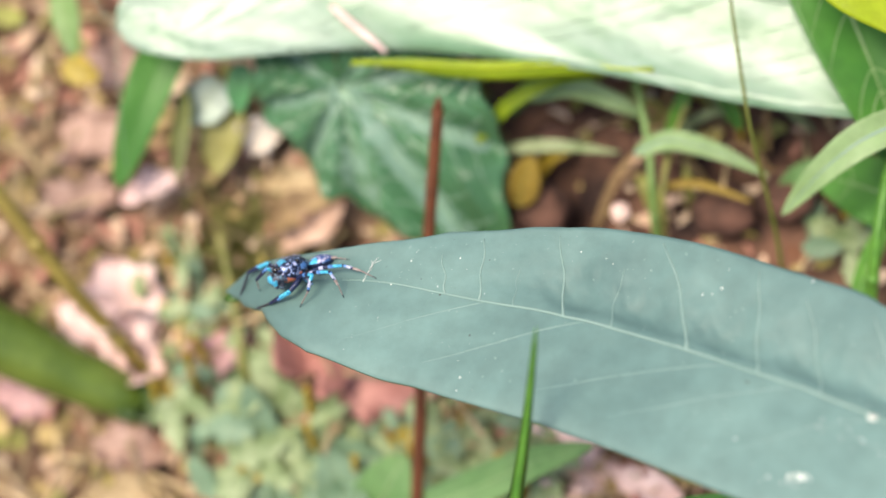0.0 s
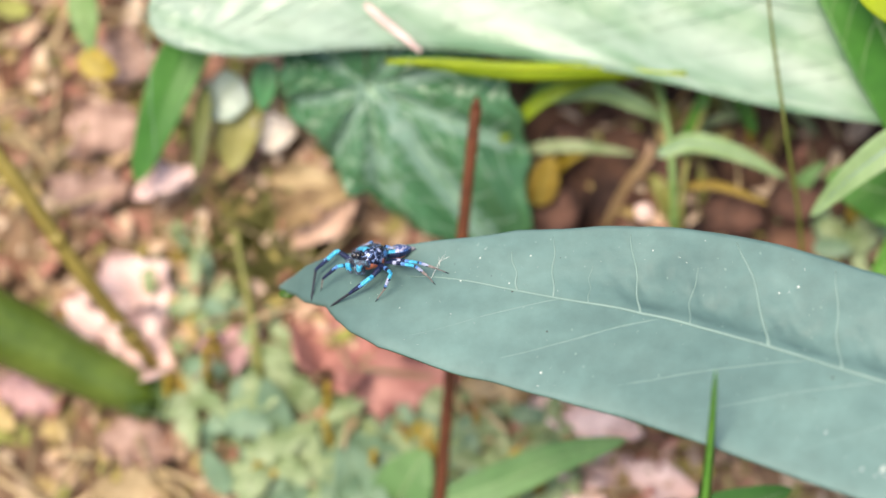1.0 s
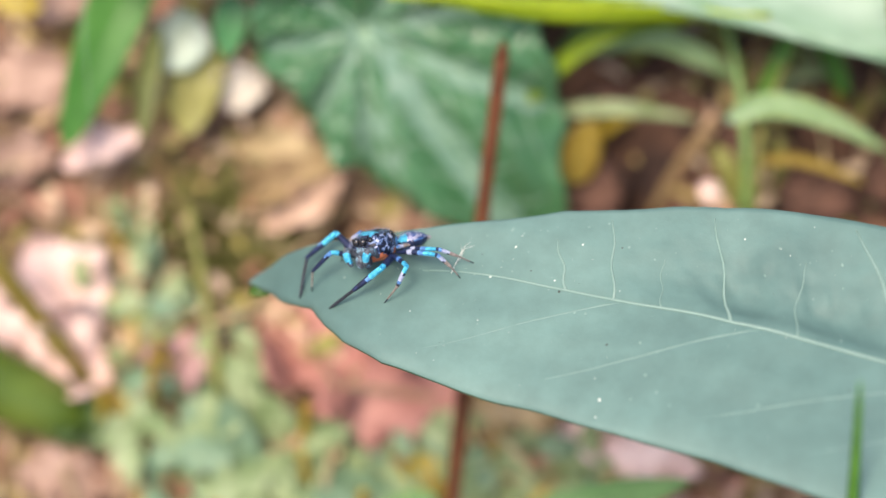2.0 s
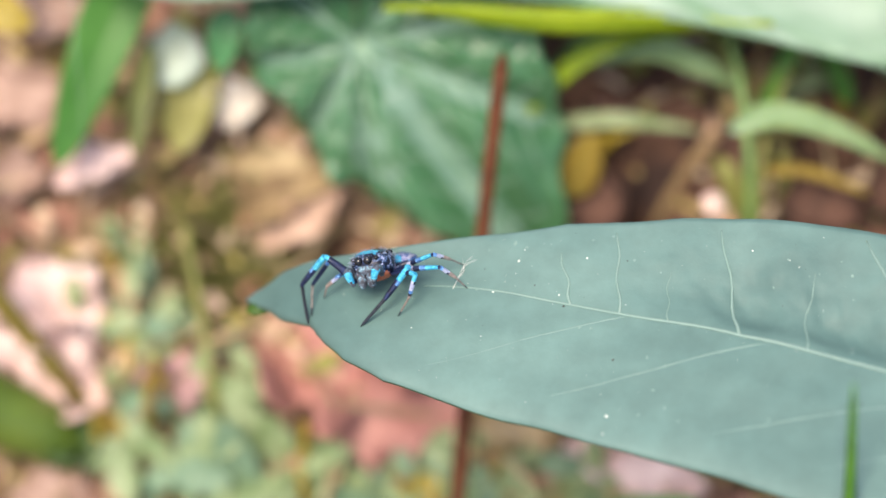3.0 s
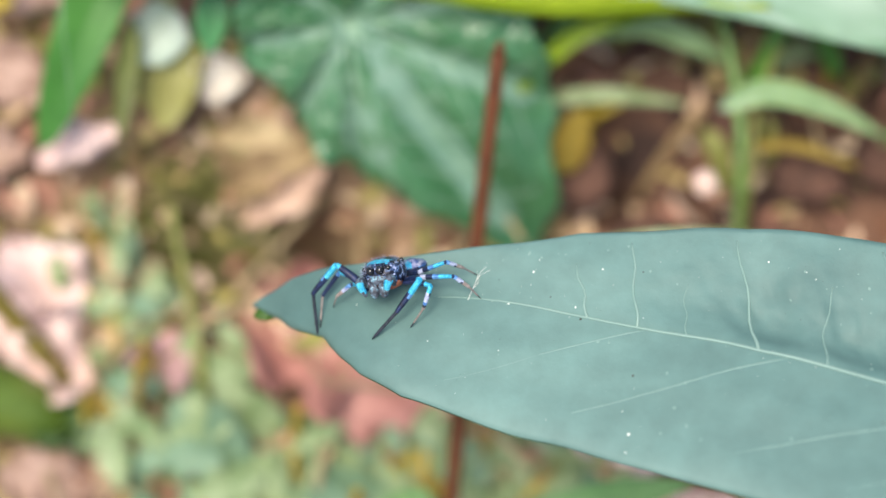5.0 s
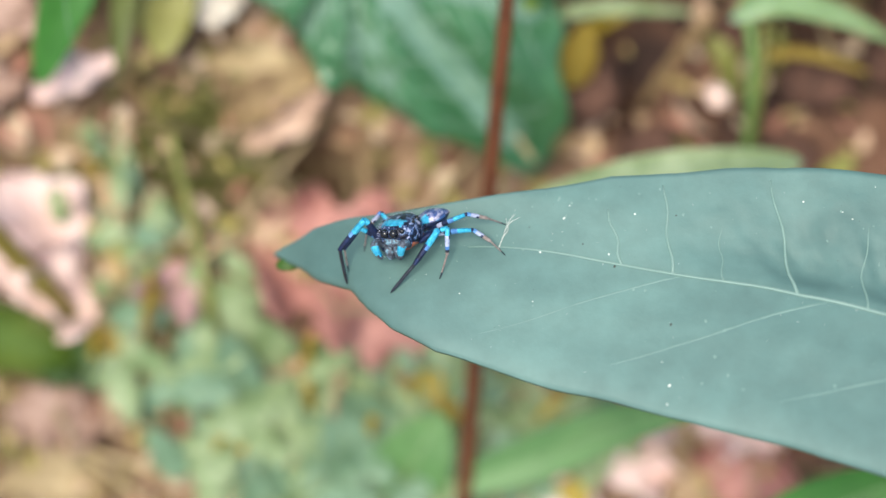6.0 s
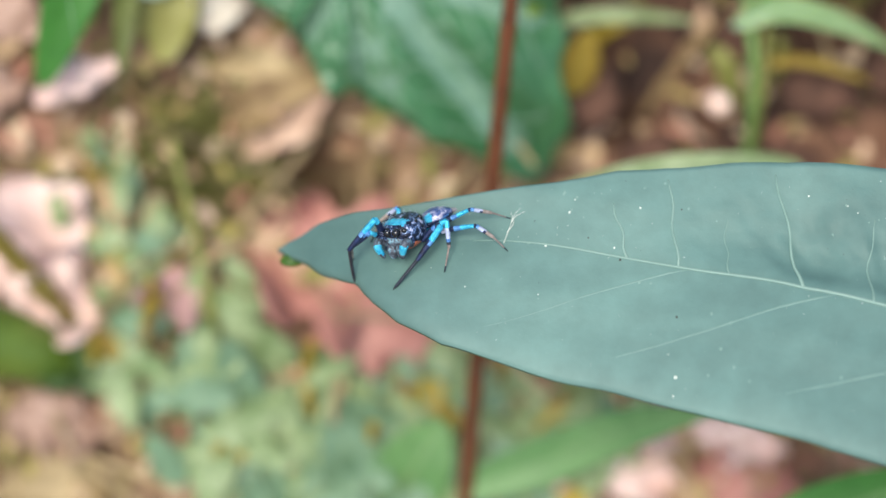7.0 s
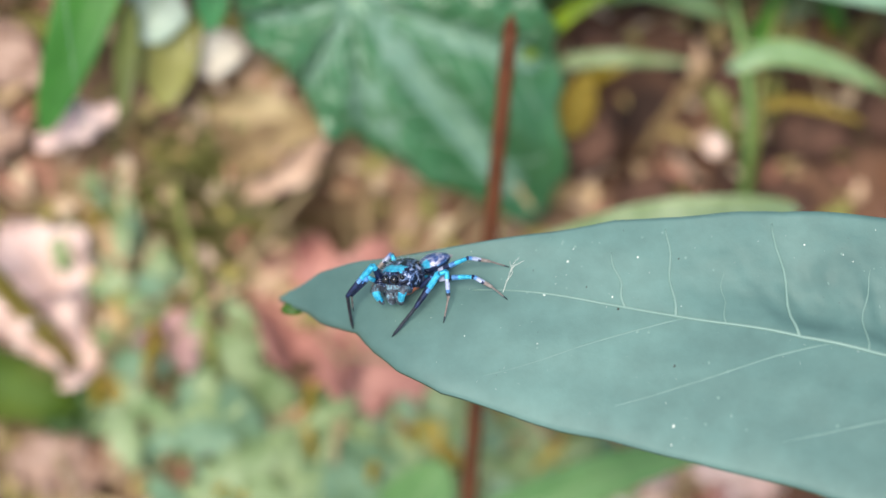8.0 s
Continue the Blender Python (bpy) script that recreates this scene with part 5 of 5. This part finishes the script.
        shin = banded([(0, 0, 0), (b * 0.25 * M, 0, 0.54 * bow * M), (b * 0.47 * M, 0, bow * M), (b * 0.53 * M, 0, 0.98 * bow * M), (b * 0.77 * M, 0, 0.5 * bow * M), (b * M, 0, 0)],
                      [(0, r * 0.9 * M), (0.12, r * 0.98 * M), (0.3, r * 0.85 * M), (0.46, r * 0.66 * M), (0.5, r * 0.70 * M), (0.55, r * (0.56 if first else 0.42) * M), (0.9, r * (0.48 if first else 0.30) * M), (0.97, r * (0.40 if first else 0.22) * M), (1.0, 0.04 * M)],
                      [(0.20, 1), (0.24, 2), (0.52, 0), (1.0, 3)] if first else [(0.10, 2), (0.24, 5), (0.29, 0), (0.86, 4), (1.0, 3)] if hind else [(0.10, 2), (0.50, 0), (0.90, 4), (1.0, 3)] if key == "R2" else [(0.12, 1), (0.17, 0), (0.32, 5), (0.40, 2), (0.44, 3), (0.88, 4), (1.0, 3)])
        low = part("shin", shin, LEG_MATS, leg)
        legs[key] = (leg, low)
    return root, legs, abdomen


spider, spider_legs, spider_abdomen = make_spider()
cam.data.dof.use_dof = True
cam.data.dof.focus_object = focus_crumb
cam.data.dof.aperture_fstop = 12.6

# seconds, place of the eyes over the leaf (x, y, height in mm), heading (x, y), nose up and tilt of its back in degrees
BODY = [
    (0.0, -20.5, 4.45, 2.8, -0.80, -0.60, -3, 44), (0.5, -20.2, 5.25, 2.9, -0.79, -0.61, -3, 44), (1.0, -19.15, 5.2, 3.2, -0.64, -0.77, 2, 46), (1.5, -18.75, 5.2, 3.2, -0.55, -0.83, 3, 48),
    (1.8, -18.7, 5.15, 3.25, -0.50, -0.86, 3, 49), (2.8, -18.35, 4.55, 3.8, -0.16, -0.98, 4, 52), (4.0, -18.4, 4.6, 3.8, -0.15, -0.98, 4, 52), (5.2, -18.7, 4.9, 3.8, -0.16, -0.98, 4, 52),
    (6.3, -19.9, 4.4, 3.0, -0.36, -0.93, -1, 47), (7.0, -19.85, 4.15, 3.0, -0.36, -0.93, -1, 47), (8.0, -19.95, 4.45, 3.0, -0.36, -0.93, -1, 47),
]
# seconds, swing of the abdomen to the spider's left and its droop, in degrees
TAIL = [(0.0, 5, 2), (0.5, 8, 0), (1.0, 20, -2), (1.5, 22, -2), (2.8, 34, -4), (5.2, 34, -4), (6.2, 40, -6), (8.0, 40, -6)]
FEET = {
    "L1": [(0.0, -22.95, 1.4), (0.5, -22.75, 1.35), (1.0, -21.7, 1.45), (1.5, -21.4, 1.45), (1.8, -21.3, 1.4), (2.8, -18.7, 1.1), (5.2, -18.95, 1.15), (6.3, -19.9, 1.2), (7.0, -19.87, 0.95), (8.0, -19.95, 1.15)],
    "R1": [(0.0, -25.1, 1.95), (0.5, -24.7, 2.0), (1.0, -23.6, 2.3), (1.5, -23.3, 2.6), (1.8, -23.2, 2.5), (2.8, -22.35, 1.85), (5.2, -22.6, 1.85), (6.3, -22.4, 2.05), (7.0, -22.3, 1.8), (8.0, -22.45, 1.95)],
    "L2": [(0.0, -18.05, 1.45), (0.5, -17.75, 1.45), (1.0, -17.3, 1.55), (1.5, -17.1, 1.45), (1.8, -17.0, 1.45), (2.8, -15.9, 1.65), (5.2, -16.15, 1.8), (6.3, -16.2, 1.9), (8.0, -16.3, 1.8)],
    "R2": [(0.0, -22.6, 3.75), (0.5, -23.4, 3.3), (1.0, -22.7, 3.35), (1.5, -22.3, 3.3), (2.8, -22.15, 2.35), (5.2, -22.4, 2.25), (6.3, -22.3, 3.3), (8.0, -22.35, 3.3)],
    "L3": [(0.0, -13.65, 2.0), (0.5, -12.5, 2.35), (1.0, -11.5, 2.85), (1.5, -11.45, 2.9), (2.8, -10.9, 3.5), (5.2, -11.05, 3.6), (6.3, -11.65, 2.95), (8.0, -11.65, 3.0)],
    "R3": [(0.0, -19.5, 6.4), (1.0, -19.6, 6.3), (1.7, -19.8, 6.0), (2.8, -21.2, 3.9), (5.2, -21.5, 4.0), (6.3, -21.1, 4.75), (8.0, -21.1, 4.75)],
    "L4": [(0.0, -10.55, 3.85), (0.5, -10.3, 3.95), (1.0, -10.2, 4.0), (1.5, -10.05, 3.95), (1.8, -10.1, 4.1), (2.8, -11.1, 5.45), (5.2, -11.2, 5.5), (6.3, -11.25, 5.4), (8.0, -11.3, 5.5)],
    "R4": [(0.0, -13.5, 6.3), (0.5, -14.5, 6.5), (1.5, -14.1, 6.5), (2.8, -14.6, 6.5), (8.0, -14.6, 6.5)],
}
EYE_IN_BODY = Vector((1.5, 0, 0.3)) * B


def body_pose(t):
    cols = [curve1([(r[0], r[k]) for r in BODY], t) for k in range(1, 8)]
    x, y, h, hx, hy, nose, tilt = cols
    stance = (Matrix.Rotation(-radians(tilt), 3, "X") @ LEAF_N).normalized()
    f = Vector((hx, hy, 0))
    f = (f - stance * f.dot(stance)).normalized()
    left = stance.cross(f).normalized()
    f = Matrix.Rotation(-radians(nose), 3, left) @ f
    up = f.cross(left)
    turn = Matrix((f, left, up)).transposed()
    eye = leaf_xy(x, y, h)
    return Matrix.Translation(eye - turn @ EYE_IN_BODY) @ turn.to_4x4()


def frame_of(x_axis, y):
    x = x_axis.normalized()
    return Matrix((x, y, x.cross(y))).transposed()


def leg_poses(key, t, body):
    hip, a, b, _, _ = LEGS[key]
    hip = Vector(hip) * B
    pole = body.to_3x3().inverted() @ Vector([curve1([(r[0], r[k]) for r in KNEES[key]], t) for k in (1, 2, 3)])
    a, b = a * M, b * M
    fx = curve1([(r[0], r[1]) for r in FEET[key]], t)
    fy = curve1([(r[0], r[2]) for r in FEET[key]], t)
    foot = body.inverted() @ leaf_xy(fx, fy, 0.03)
    d = foot - hip
    dist = min(d.length, (a + b) * 0.985)
    e = d.normalized()
    pole = (pole - e * pole.dot(e)).normalized()
    c = (a * a - b * b + dist * dist) / (2 * dist)
    hgt = math.sqrt(max(1e-10, a * a - c * c))
    knee = hip + e * c + pole * hgt
    foot = hip + e * dist
    across = pole.cross(e).normalized()
    thigh = Matrix.Translation(hip) @ frame_of(knee - hip, across).to_4x4()
    low = Matrix.Translation(knee) @ frame_of(foot - knee, across).to_4x4()
    return thigh, thigh.inverted() @ low


def motions():
    times = [0.0, 0.25, 0.5, 0.75, 1.0, 1.25, 1.5, 1.8, 2.1, 2.45, 2.8, 3.5, 4.0, 4.6, 5.2, 5.5, 5.8, 6.05, 6.3, 6.65, 7.0, 7.5, 8.0]
    walk(spider, [(t, body_pose(t)) for t in times])
    for key, (leg, low) in spider_legs.items():
        both = [(t, *leg_poses(key, t, body_pose(t))) for t in times]
        walk(leg, [(t, thigh) for t, thigh, _ in both])
        walk(low, [(t, shin) for t, _, shin in both])
    walk(spider_abdomen, [(t, pose(-1.0 * B, 0, -0.25 * B, 0, -curve1([(r[0], r[2]) for r in TAIL], t), -curve1([(r[0], r[1]) for r in TAIL], t))) for t in times])
    # seconds, tip of the grass blade, place of its bend
    sway = [(0.0, (7.6, -10.4, 13.6), (3.0, -22.2, -6.7)), (0.5, (8.8, -9.7, 14.1), (4.8, -21.7, -6.2)), (1.0, (14.2, -14.2, 11.9), (12.7, -26.1, -8.9)), (1.5, (15.6, -13.6, 12.5), (15.2, -25.7, -8.1)),
            (3.0, (13.8, -12.6, 13.1), (14.3, -23.3, -8.3)), (4.0, (10.5, -12.0, 13.7), (10.6, -22.7, -7.6)), (4.5, (10.3, -12.0, 13.8), (10.6, -23.0, -7.6)), (5.0, (15.5, -14.0, 13.0), (15.8, -26.4, -7.5)),
            (6.0, (17.5, -14.0, 13.0), (17.0, -26.4, -7.5)), (8.0, (16.5, -14.0, 13.0), (16.2, -26.4, -7.5))]

    def along(p, q):
        z = (q - p).normalized()
        x = z.cross(Vector((0.1, -0.53, 0.85))).normalized()
        return Matrix.Translation(p) @ Matrix((x, z.cross(x), z)).transposed().to_4x4()

    low_rows, top_rows = [], []
    for t, tip, bend in sway:
        tip, bend = mm(*tip) - GRASS_ROOT, mm(*bend) - GRASS_ROOT
        low_rows.append((t, along(Vector((0, 0, 0)), bend)))
        top_rows.append((t, along(bend, tip)))
    walk(grass_low, low_rows)
    walk(grass_top, top_rows)


motions()
